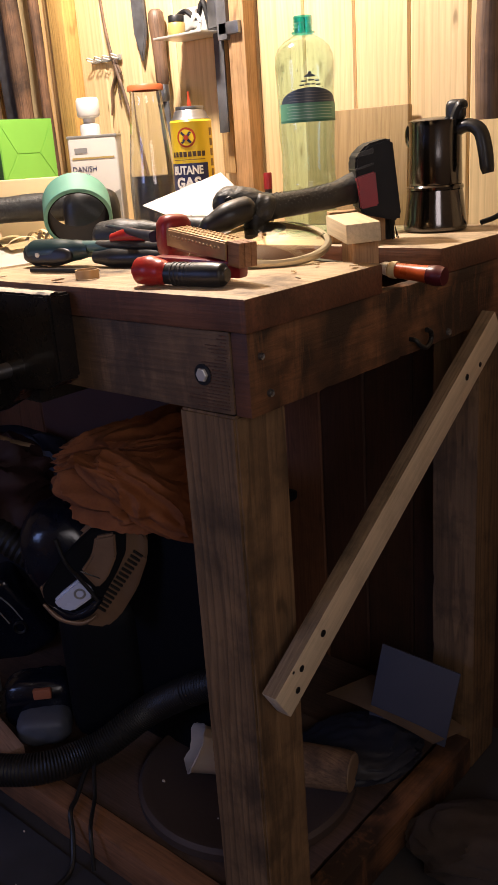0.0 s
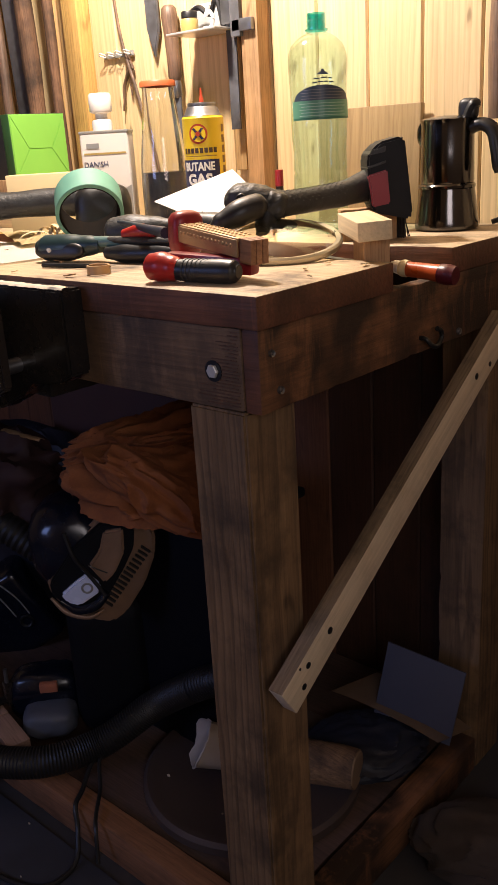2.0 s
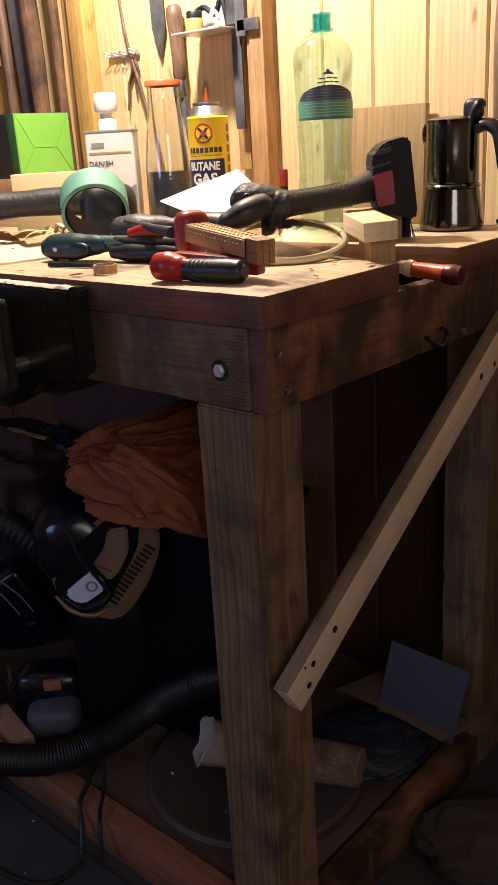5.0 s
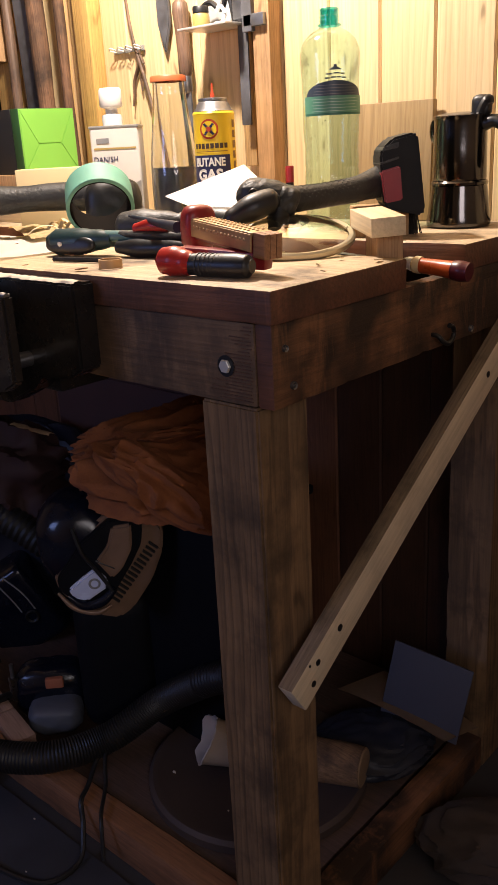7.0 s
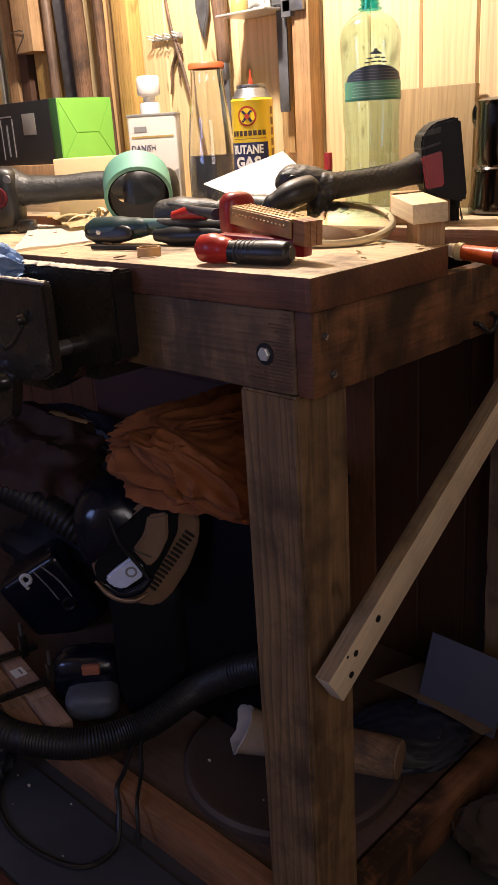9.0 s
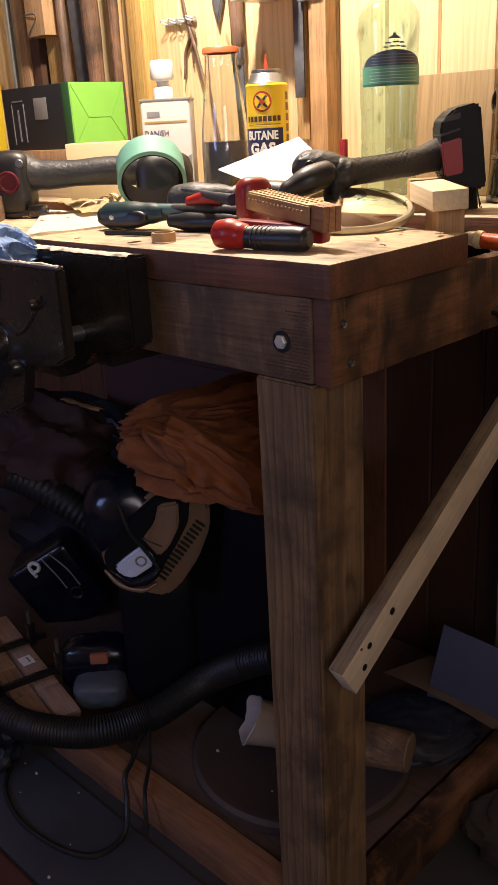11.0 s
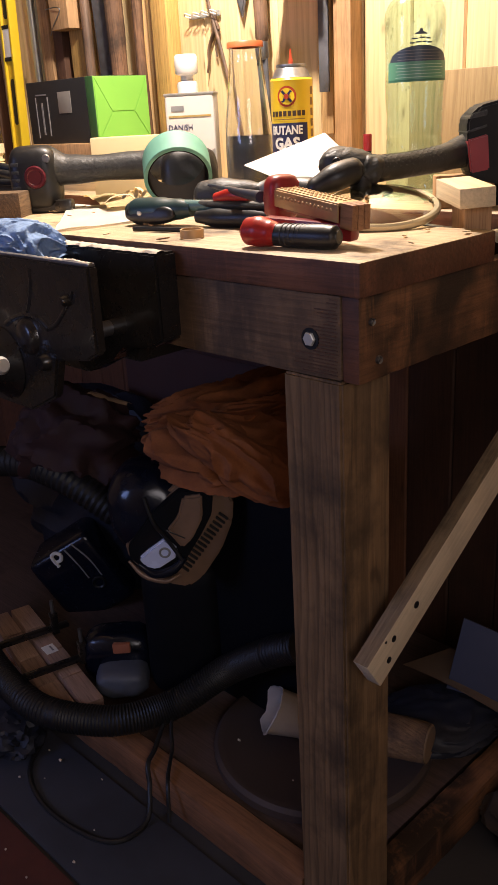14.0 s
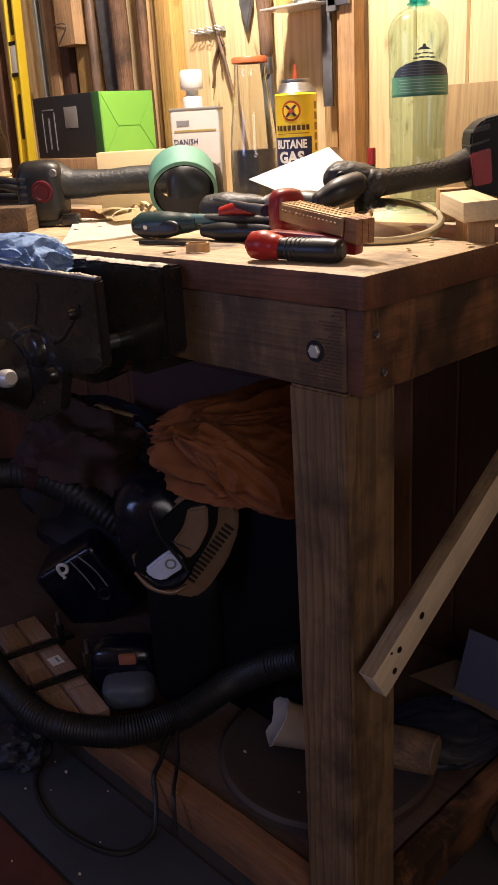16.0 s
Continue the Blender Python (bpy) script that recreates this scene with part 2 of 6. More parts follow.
M_DEEPTEAL = plain("deep_teal_rubber", (0.018, 0.045, 0.048), 0.38, 0, 0.3, 60, 0.1)
M_TEAL = plain("teal_grip", (0.10, 0.20, 0.20), 0.4, 0, 0.3, 60, 0.1)
M_BLUESTEEL = plain("dark_blue_shaft", (0.03, 0.04, 0.075), 0.35, 0.4, 0.3, 60, 0.05)
M_GREEN = plain("bright_green_card", (0.19, 0.48, 0.07), 0.5, 0, 0.12, 30, 0.05)
M_DKGREEN = plain("dark_green_card", (0.03, 0.10, 0.03), 0.5, 0, 0.3, 30, 0.05)
M_BOXBLACK = plain("black_printed_card", (0.022, 0.022, 0.024), 0.45, 0, 0.3, 30, 0.05)
M_INK = plain("grey_ink", (0.25, 0.25, 0.25), 0.5)
M_TAPE = plain("green_masking_tape", (0.13, 0.33, 0.25), 0.6, 0, 0.22, 50, 0.1)
# card core taken down to near black, the roll's inner shade as colour
M_TAPE_CORE = plain("tape_core", (0.010, 0.008, 0.007), 0.9, 0, 0.3, 50, 0.1, spec=0.05)
M_PAPER = plain("white_paper", (0.88, 0.86, 0.80), 0.7, 0, 0.08, 15, 0.05)
M_CARDBOARD = plain("cardboard", (0.24, 0.16, 0.10), 0.8, 0, 0.25, 30, 0.15)
M_CREAM = plain("cream_card", (0.72, 0.58, 0.32), 0.7, 0, 0.15, 25, 0.08)
M_TIN = plain("white_printed_tin", (0.66, 0.63, 0.58), 0.35, 0, 0.12, 30, 0.03)
M_TINSIDE = plain("grey_tin", (0.42, 0.41, 0.38), 0.35, 0.5, 0.25, 40, 0.03)
M_WHITE = plain("white_plastic", (0.78, 0.76, 0.72), 0.4, 0, 0.1, 30, 0.03)
M_YELLOW = plain("yellow_paint", (0.80, 0.56, 0.03), 0.32, 0, 0.12, 30, 0.02)
M_NAVY = plain("navy_print", (0.018, 0.022, 0.085), 0.4)
M_PRINTDARK = plain("dark_brown_print", (0.06, 0.035, 0.02), 0.5)
M_BROWNPRINT = plain("brown_print", (0.22, 0.12, 0.03), 0.5)
M_GOLDPRINT = plain("ochre_print", (0.45, 0.32, 0.1), 0.5)
M_LIDORANGE = plain("orange_lid", (0.60, 0.15, 0.05), 0.45, 0, 0.2, 40, 0.05)
M_REDPRINT = plain("red_print", (0.50, 0.06, 0.02), 0.4)
M_CLOTH = plain("orange_brown_cloth", (0.30, 0.10, 0.032), 0.95, 0, 0.4, 220, 0.5, (0.21, 0.065, 0.022))
M_TOWEL = plain("pale_blue_towel", (0.22, 0.34, 0.58), 0.95, 0, 0.3, 260, 1.0)
M_VACBODY = plain("dark_navy_shell", (0.005, 0.007, 0.016), 0.22, 0, 0.3, 50, 0.05)
M_VACDARK = plain("black_shell", (0.004, 0.0045, 0.007), 0.6, 0, 0.3, 50, 0.05, spec=0.2)
M_BATTERY = plain("matt_black_battery", (0.010, 0.010, 0.011), 0.55, 0, 0.3, 120, 0.3, spec=0.25)
M_GOLD = plain("bronze_plastic", (0.27, 0.165, 0.105), 0.33, 0.15, 0.3, 50, 0.05)
M_LENS = plain("pale_blue_badge", (0.66, 0.72, 0.92), 0.25, 0, 0.2, 30, 0.02)
M_HOSE = plain("black_ribbed_hose", (0.012, 0.011, 0.011), 0.5, 0, 0.3, 80, 0.1)
M_CABLE = plain("black_cable", (0.015, 0.015, 0.016), 0.45)
M_BRUSH = plain("dark_bristle", (0.03, 0.026, 0.024), 0.9, 0, 0.4, 200, 0.6)
M_DISC = plain("dusty_brown_board", (0.075, 0.052, 0.045), 0.6, 0, 0.3, 16, 0.15)
M_DUST = plain("pale_debris", (0.72, 0.64, 0.52), 0.85, 0, 0.3, 120, 0.6)
M_BAG = plain("dark_blue_bag", (0.014, 0.017, 0.03), 0.55, 0, 0.4, 30, 0.3)
M_BOTTLE = glass("green_tinted_plastic", (0.77, 0.925, 0.865), 0.12, 0.5)
M_BOTTLECAP = glass("teal_neck_plastic", (0.30, 0.76, 0.78), 0.15, 0.6)
M_DROP = thick_glass("water_drop", (0.97, 1.0, 0.98), 0.02, 1.33)
M_LABELPALE = plain("pale_label_print", (0.42, 0.62, 0.50), 0.5)
M_LABELDEEP = plain("deep_green_label", (0.05, 0.20, 0.13), 0.4)
# yellowish tint carries the pan lid's warm reflection in the glass colour
M_CLEAR = glass("clear_glass", (0.86, 0.84, 0.70), 0.06, 0.7)
M_FLASK = thick_glass("flask_glass", (0.93, 0.94, 0.92), 0.01, 1.45)
M_LABELGREEN = plain("green_label", (0.13, 0.36, 0.24), 0.4)
M_LABELDARK = plain("dark_label", (0.06, 0.085, 0.12), 0.4)
M_LIQUID = plain("dark_spirit", (0.07, 0.075, 0.10), 0.1, 0, 0.2, 10, 0.0)


# ---------------------------------------------------------------- building helpers
def linked(name, bm, material, smooth=True):
    me = bpy.data.meshes.new(name)
    bm.normal_update()
    bm.to_mesh(me)
    bm.free()
    for mat in material if isinstance(material, (list, tuple)) else [material]:
        me.materials.append(mat)
    if smooth:
        me.polygons.foreach_set("use_smooth", [True] * len(me.polygons))
        me.set_sharp_from_angle(angle=radians(38))
    return new(name, me)


def part(name, bm, material, parent, label=""):
    ob = linked(name, bm, material)
    ob.parent = parent
    return tagged(ob, label)


def thing(name, label, category, m=None, group="", kind=""):
    ob = new(name)
    ob.empty_display_size = 0.05
    ob.matrix_basis = m or Matrix()
    return tagged(ob, label, category, group, kind)


def box(size, centre=(0, 0, 0), bevel=0.002, m=None, bm=None, segments=2):
    """A block with eased edges, added to bm."""
    out = bm or bmesh.new()
    b = bmesh.new()
    bmesh.ops.create_cube(b, size=1)
    bmesh.ops.scale(b, vec=size, verts=b.verts)
    if bevel:
        bmesh.ops.bevel(b, geom=b.edges[:], offset=min(bevel, 0.45 * min(size)), segments=segments, affect="EDGES", profile=0.6)
    bmesh.ops.transform(b, matrix=(m or Matrix()) @ Matrix.Translation(centre), verts=b.verts)
    return merged(out, b)


def merged(out, b):
    me = bpy.data.meshes.new("scrap")
    b.to_mesh(me)
    b.free()
    out.from_mesh(me)
    bpy.data.meshes.remove(me)
    return out


def lathe(profile, segments=32, m=None, bm=None, squash=1.0):
    """A turned body from (radius, height) pairs."""
    out = bm or bmesh.new()
    b = bmesh.new()
    rings = []
    for r, z in profile:
        if r < 1e-5:
            rings.append([b.verts.new((0, 0, z))])
        else:
            rings.append([b.verts.new((r * math.cos(2 * math.pi * k / segments), squash * r * math.sin(2 * math.pi * k / segments), z)) for k in range(segments)])
    for lo, hi in zip(rings, rings[1:]):
        for k in range(segments):
            n = (k + 1) % segments
            if len(lo) == 1 and len(hi) > 1:
                b.faces.new((lo[0], hi[n], hi[k]))
            elif len(hi) == 1 and len(lo) > 1:
                b.faces.new((lo[k], lo[n], hi[0]))
            elif len(lo) > 1:
                b.faces.new((lo[k], lo[n], hi[n], hi[k]))
    bmesh.ops.recalc_face_normals(b, faces=b.faces)
    if m:
        bmesh.ops.transform(b, matrix=m, verts=b.verts)
    return merged(out, b)


def smooth_line(points, steps=8):
    p = [Vector(q) for q in points]
    p = [2 * p[0] - p[1], *p, 2 * p[-1] - p[-2]]
    line = []
    for a, b, c, d in zip(p, p[1:], p[2:], p[3:]):
        for k in range(steps):
            u = k / steps
            line.append(0.5 * (2 * b + (c - a) * u + (2 * a - 5 * b + 4 * c - d) * u * u + (3 * b - a - 3 * c + d) * u**3))
    return line + [p[-2]]


def sweep(points, radius, segments=12, steps=8, bm=None, flat=1.0):
    """A round bar along a smooth line; radius is one value, or one for each given point; flat squashes it in height."""
    out = bm or bmesh.new()
    b = bmesh.new()
    line = smooth_line(points, steps)
    radii = [radius] * len(points) if isinstance(radius, (int, float)) else list(radius)
    up = Vector((0, 0, 1))
    rings = []
    for i, p in enumerate(line):
        along = (line[min(i + 1, len(line) - 1)] - line[max(i - 1, 0)]).normalized()
        side = along.cross(up)
        side = side.normalized() if side.length > 0.05 else Vector((1, 0, 0))
        over = side.cross(along)
        u = i / steps
        k = min(int(u), len(radii) - 2)
        f = u - k
        f = f * f * (3 - 2 * f)
        r = radii[k] * (1 - f) + radii[k + 1] * f
        rings.append([b.verts.new(p + r * (math.cos(a) * side + flat * math.sin(a) * over)) for a in (2 * math.pi * j / segments for j in range(segments))])
    for lo, hi in zip(rings, rings[1:]):
        for j in range(segments):
            b.faces.new((lo[j], lo[(j + 1) % segments], hi[(j + 1) % segments], hi[j]))
    b.faces.new(rings[0][::-1]), b.faces.new(rings[-1])
    bmesh.ops.recalc_face_normals(b, faces=b.faces)
    return merged(out, b)


def slab_of(outline, depth, bevel=0.001, m=None, bm=None):
    """A flat plate: an outline in x and z, thick in y."""
    out = bm or bmesh.new()
    b = bmesh.new()
    f = b.faces.new([b.verts.new((x, -depth / 2, z)) for x, z in outline])
    top = bmesh.ops.extrude_face_region(b, geom=[f])
    bmesh.ops.translate(b, vec=(0, depth, 0), verts=[v for v in top["geom"] if isinstance(v, bmesh.types.BMVert)])
    bmesh.ops.recalc_face_normals(b, faces=b.faces)
    if bevel:
        bmesh.ops.bevel(b, geom=b.edges[:], offset=bevel, segments=2, affect="EDGES")
    if m:
        bmesh.ops.transform(b, matrix=m, verts=b.verts)
    return merged(out, b)


def blob(size, centre=(0, 0, 0), rough=0.0, scale=8.0, seed=0.0, detail=3, m=None, bm=None, power=2.0):
    """A rounded lump; a higher power makes it boxier, rough makes it uneven."""
    out = bm or bmesh.new()
    b = bmesh.new()
    bmesh.ops.create_icosphere(b, subdivisions=detail, radius=1)
    for v in b.verts:
        n = v.co.normalized()
        k = (abs(n.x) ** power + abs(n.y) ** power + abs(n.z) ** power) ** (-1 / power)
        p = n * k
        if rough:
            p *= 1 + rough * noise.noise(p * scale + Vector((seed, seed * 2, 0))) + 0.5 * rough * noise.noise(p * scale * 2.3 + Vector((0, seed, 3)))
        v.co = Vector((p.x * size[0] / 2, p.y * size[1] / 2, p.z * size[2] / 2))
    bmesh.ops.transform(b, matrix=(m or Matrix()) @ Matrix.Translation(centre), verts=b.verts)
    return merged(out, b)


def lettering(text, size, m, material, parent, bend=0.0, name="lettering", squeeze=1.0, bold=0.0):
    """Flat letters in x and z, facing -y; bend wraps them round an upright can of that radius."""
    cu = bpy.data.curves.new(name, "FONT")
    cu.body, cu.size, cu.align_x, cu.extrude, cu.resolution_u, cu.offset = text, size, "CENTER", 0.0004, 3, bold
    tmp = bpy.data.objects.new(name, cu)
    me = bpy.data.meshes.new_from_object(tmp)
    bpy.data.objects.remove(tmp)
    bm = bmesh.new()
    bm.from_mesh(me)
    bpy.data.meshes.remove(me)
    for v in bm.verts:
        x, y, z = v.co.x * squeeze, -v.co.z, v.co.y
        if bend:
            a = x / bend
            r = bend - y
            v.co = Vector((r * math.sin(a), -r * math.cos(a), z))
        else:
            v.co = Vector((x, y, z))
    bmesh.ops.transform(bm, matrix=m, verts=bm.verts)
    return part(name, bm, material, parent)


def between(a, b, roll=0.0):
    """A pose at a whose x axis runs to b."""
    a, b = Vector(a), Vector(b)
    return Matrix.Translation(a) @ (b - a).to_track_quat("X", "Z").to_matrix().to_4x4() @ pose(0, 0, 0, roll, 0, 0)


# ---------------------------------------------------------------- the room
WALL_Y = 0.72
LINE = 0.955
X0, X1, Y0, TOP = -2.7, 1.5, -2.4, 2.35


def room():
    bm = box((X1 - X0 + 0.2, WALL_Y - Y0 + 0.3, 0.1), ((X0 + X1) / 2, (WALL_Y + Y0) / 2, -0.05), 0)
    tagged(linked("floor", bm, M_FLOOR), "dark dusty concrete workshop floor", "floor", kind="structure")
    bm = box((X1 - X0 + 0.2, WALL_Y - Y0 + 0.3, 0.1), ((X0 + X1) / 2, (WALL_Y + Y0) / 2, TOP + 0.05), 0)
    tagged(linked("ceiling", bm, M_ROOM), "plain wooden workshop ceiling", "ceiling", kind="structure")
    mid, tall = (WALL_Y + Y0) / 2, TOP
    for name, bm in (
        ("wall_west", box((0.1, WALL_Y - Y0, tall), (X0 - 0.05, mid, tall / 2), 0)),
            ):
        tagged(linked(name, bm, M_ROOM), "plain brown boarded workshop wall", "wall", kind="structure")
    # the south wall has one too
    bm = box((1.05 + 0.1, 0.1, tall), (-2.125 - 0.05, Y0 - 0.05, tall / 2), 0)
    box((2.25 + 0.1, 0.1, tall), (0.375 + 0.05, Y0 - 0.05, tall / 2), 0, bm=bm)
    box((0.85, 0.1, 1.15), (-1.175, Y0 - 0.05, 0.575), 0, bm=bm)
    box((0.85, 0.1, tall - 1.85), (-1.175, Y0 - 0.05, (tall + 1.85) / 2), 0, bm=bm)
    tagged(linked("wall_south", bm, M_ROOM), "plain brown boarded workshop wall with a window opening", "wall", kind="structure")
    # the east wall has a small window opening
    ya, yb, x = -1.55, -0.75, X1 + 0.05
    bm = box((0.1, ya - Y0, tall), (x, (Y0 + ya) / 2, tall / 2), 0)
    box((0.1, WALL_Y - yb, tall), (x, (WALL_Y + yb) / 2, tall / 2), 0, bm=bm)
    box((0.1, yb - ya, 1.15), (x, (ya + yb) / 2, 0.575), 0, bm=bm)
    box((0.1, yb - ya, tall - 1.85), (x, (ya + yb) / 2, (tall + 1.85) / 2), 0, bm=bm)
    tagged(linked("wall_east", bm, M_ROOM), "plain brown boarded workshop wall with a window opening", "wall", kind="structure")


def back_wall():
    bm = box((X1 - X0 + 0.2, 0.06, TOP), ((X0 + X1) / 2, WALL_Y + 0.05, TOP / 2), 0)
    wall = tagged(linked("wall_north", bm, M_DARKWOOD), "wall of upright tongue and groove pine boards", "wall", kind="structure")
    pitch, first = 0.110, -0.34
    b = box((pitch - 0.0015, 0.018, TOP - LINE - 0.01), (0, 0, 0), 0.0035, segments=1)
    me = bpy.data.meshes.new("board")
    b.to_mesh(me)
    b.free()
    me.materials.append(M_WALL)
    k0 = int((X0 - first) / pitch) + 1
    for k in range(k0, int((X1 - first) / pitch)):
        ob = new("board", me)
        ob.parent = wall
        ob.location = (first + pitch * (k + 0.5), WALL_Y + 0.0095, (TOP + LINE) / 2)
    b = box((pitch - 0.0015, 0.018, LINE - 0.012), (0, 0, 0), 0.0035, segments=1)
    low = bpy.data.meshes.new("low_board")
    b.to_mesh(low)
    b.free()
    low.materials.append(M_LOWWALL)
    # boards further right take the copy with shade painted in
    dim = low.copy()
    dim.materials[0] = M_LOWSHADE
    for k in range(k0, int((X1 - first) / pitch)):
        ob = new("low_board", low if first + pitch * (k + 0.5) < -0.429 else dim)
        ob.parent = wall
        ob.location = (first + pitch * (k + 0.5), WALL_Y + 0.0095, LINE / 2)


room()
back_wall()

# ---------------------------------------------------------------- the workbench
Z = 1.0


def screw(name, at, axis, r, parent, mat=M_STEEL):
    turn = {"x": pose(0, 0, 0, 0, 90, 0), "y": pose(0, 0, 0, 90, 0, 0)}[axis]
    bm = lathe([(0, 0.003), (r * 0.35, 0.003), (r * 0.45, 0.0018), (r * 0.9, 0.003), (r, 0.0015), (r, -0.004)], 14, Matrix.Translation(at) @ turn)
    return part(name, bm, mat, parent, "small zinc screw head")


def worn_plank(size, centre, seed, bevel=0.004):
    """A plank with nicked, uneven edges."""
    bm = box(size, centre, bevel, segments=2)
    long = max(range(3), key=lambda k: size[k])
    cuts = [e for e in bm.edges if abs((e.verts[0].co - e.verts[1].co)[long]) > 0.5 * size[long]]
    bmesh.ops.subdivide_edges(bm, edges=cuts, cuts=60, use_grid_fill=False)
    for v in bm.verts:
        p = v.co * 28 + Vector((seed, 0, 0))
        edge = noise.noise(p) * 0.0007 + max(0, noise.noise(v.co * 70 + Vector((0, seed, 0))) - 0.35) * -0.005
        for k in range(3):
            if k != long:
                v.co[k] += edge * (1 if v.co[k] > centre[k] else -1)
    return bm


def dark_edged(bm):
    """The second, darker material goes on all but the top faces."""
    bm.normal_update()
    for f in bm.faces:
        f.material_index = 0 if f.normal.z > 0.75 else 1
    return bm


def workbench():
    bench = thing("workbench", "worn home-made timber workbench with a tool well and corner posts", "workbench")
    length, x_mid = 2.1, -1.05
    part("front_plank", dark_edged(worn_plank((length, 0.265, 0.038), (x_mid, 0.1325, Z - 0.019), 1.0)), [M_TOP, M_PLANK], bench, "thick worn bench plank with splintered edges")
    part("rear_plank", dark_edged(worn_plank((length, 0.300, 0.038), (x_mid, 0.564, Z - 0.019), 5.0)), [M_TOP, M_PLANK], bench, "thick worn rear bench plank")
    part("bearer", box((0.05, 0.304, 0.020), (-0.030, 0.564, Z - 0.0482), 0.002), M_APRON_END, bench)
    part("well_board", box((length - 0.03, 0.16, 0.016), (x_mid - 0.02, 0.34, Z - 0.066), 0.002), M_TOP, bench)
    front = part("front_apron", worn_plank((length - 0.031, 0.034, 0.095), (-0.031 - (length - 0.031) / 2, 0.0225, Z - 0.0858), 9.0, 0.003), M_APRON, bench, "stained pine front board with saw-marked end")
    bm = worn_plank((0.0235, 0.705, 0.095), (-0.018, 0.359, Z - 0.0858), 3.0, 0.003)
    bm.normal_update()
    for f in bm.faces:
        f.material_index = 1 if f.normal.y < -0.7 else 0
    end = part("end_apron", bm, [M_APRON_END, M_PLANK], bench, "dirty dark-stained end board")
    # bolt with a washer in the front board
    at = (-0.074, 0.0055, 0.910)
    bm = lathe([(0, 0.0012), (0.0125, 0.0012), (0.0125, -0.002)], 24, Matrix.Translation(at) @ pose(0, 0, 0, 90, 0, 0))
    part("washer", bm, M_BLACK, front, "dark steel washer")
    bm = lathe([(0, 0.005), (0.0072, 0.005), (0.0082, 0.004), (0.0082, 0)], 6, Matrix.Translation(at) @ pose(0, 0, 0, 90, 0, 0))
    part("bolt_head", bm, M_ZINC, front, "bright hexagonal bolt head")
    # saw marks near the end of the front board
    rnd = random.Random(4)
    for k in range(22):
        w = rnd.uniform(0.012, 0.05) * (0.5 + k / 22)
        part("saw_mark", box((w, 0.0012, 0.0011), (-0.034 - w / 2 - rnd.uniform(0, 0.004), 0.0051, Z - 0.043 - 0.004 * k), 0), M_DARKWOOD, front)
    screw("screw", (-0.0055, 0.0265, 0.9335), "x", 0.0042, end)
    screw("screw", (-0.0055, 0.039, 0.889), "x", 0.0048, end)
    screw("screw", (-0.0055, 0.445, 0.877), "x", 0.005, end)
    # hook in the end board
    hy, hz = 0.352, 0.884
    pts = [(-0.010, hy - 0.012, hz + 0.004), (0.003, hy - 0.013, hz + 0.003), (0.008, hy - 0.008, hz - 0.005), (0.010, hy + 0.004, hz - 0.009), (0.010, hy + 0.016, hz - 0.001), (0.010, hy + 0.015, hz + 0.010), (0.010, hy + 0.004, hz + 0.015)]
    part("hook", sweep(pts, 0.0034, 10), M_BLACK, end, "small black screw hook")
    # posts
    def leg(x0, x1, y0, y1, z1, seed):
        bm = worn_plank((x1 - x0, y1 - y0, z1), ((x0 + x1) / 2, (y0 + y1) / 2, z1 / 2), seed, 0.004)
        return part("leg", bm, M_POST, bench, "rough square pine post with dark grain")
    shape = [(0.0045, 0), (0.0955, 0), (0.0955, Z - 0.0385), (0.0405, Z - 0.0385), (0.0405, 0.8655), (0.0045, 0.8655)]
    part("leg", slab_of(shape, 0.0875, 0.003, Matrix.Translation((-0.0740, 0, 0)) @ pose(0, 0, 0, 0, 0, 90)), M_POST, bench, "rough square pine post with dark grain")
    leg(-0.1145, -0.0300, 0.595, 0.685, Z - 0.0385, 6.0)
    # base frame and low shelf
    part("front_rail", worn_plank((1.95, 0.045, 0.07), (-1.10, 0.0325, 0.035), 8.0), M_RAIL, bench, "reddish low timber rail")
    part("end_rail", worn_plank((0.045, 0.49, 0.07), (-0.052, 0.345, 0.035), 4.0), M_APRON_END, bench, "reddish low timber rail")
    part("low_shelf", box((1.95, 0.62, 0.018), (-1.06, 0.372, 0.05), 0.002), M_SHELF, bench, "dusty dark low shelf board")
    # diagonal brace on the outer face of the end
    a, b = Vector((0.0060, 0.0010, 0.506)), Vector((0.0060, 0.561, 0.870))
    run = b - a
    brace = box((0.022, 0.049, run.length), (0, 0, run.length / 2), 0.002)
    ang = math.degrees(math.atan2(run.y, run.z))
    m = Matrix.Translation(a) @ pose(0, 0, 0, -ang, 0, 0)
    brace.normal_update()
    for f in brace.faces:
        f.material_index = 1 if f.normal.y < -0.6 else 0
    br = part("brace", brace, [M_BRACE, M_BRACE_SIDE], bench, "pale planed diagonal brace with screw holes")
    br.matrix_basis = m
    for u, v, r in ((0.030, 0.010, 0.0045), (0.052, -0.010, 0.0045), (0.040, -0.024, 0.002), (0.105, -0.006, 0.005), (0.55, -0.004, 0.005), (0.59, 0.014, 0.004)):
        at = Vector((0.0113, v * 0.8, u))
        bm = lathe([(0, 0.0003), (r, 0.0003), (r * 0.9, -0.003)], 12, Matrix.Translation(at) @ pose(0, 0, 0, 0, 90, 0))
        part("screw_hole", bm, M_BLACK, br)
    return bench


workbench()


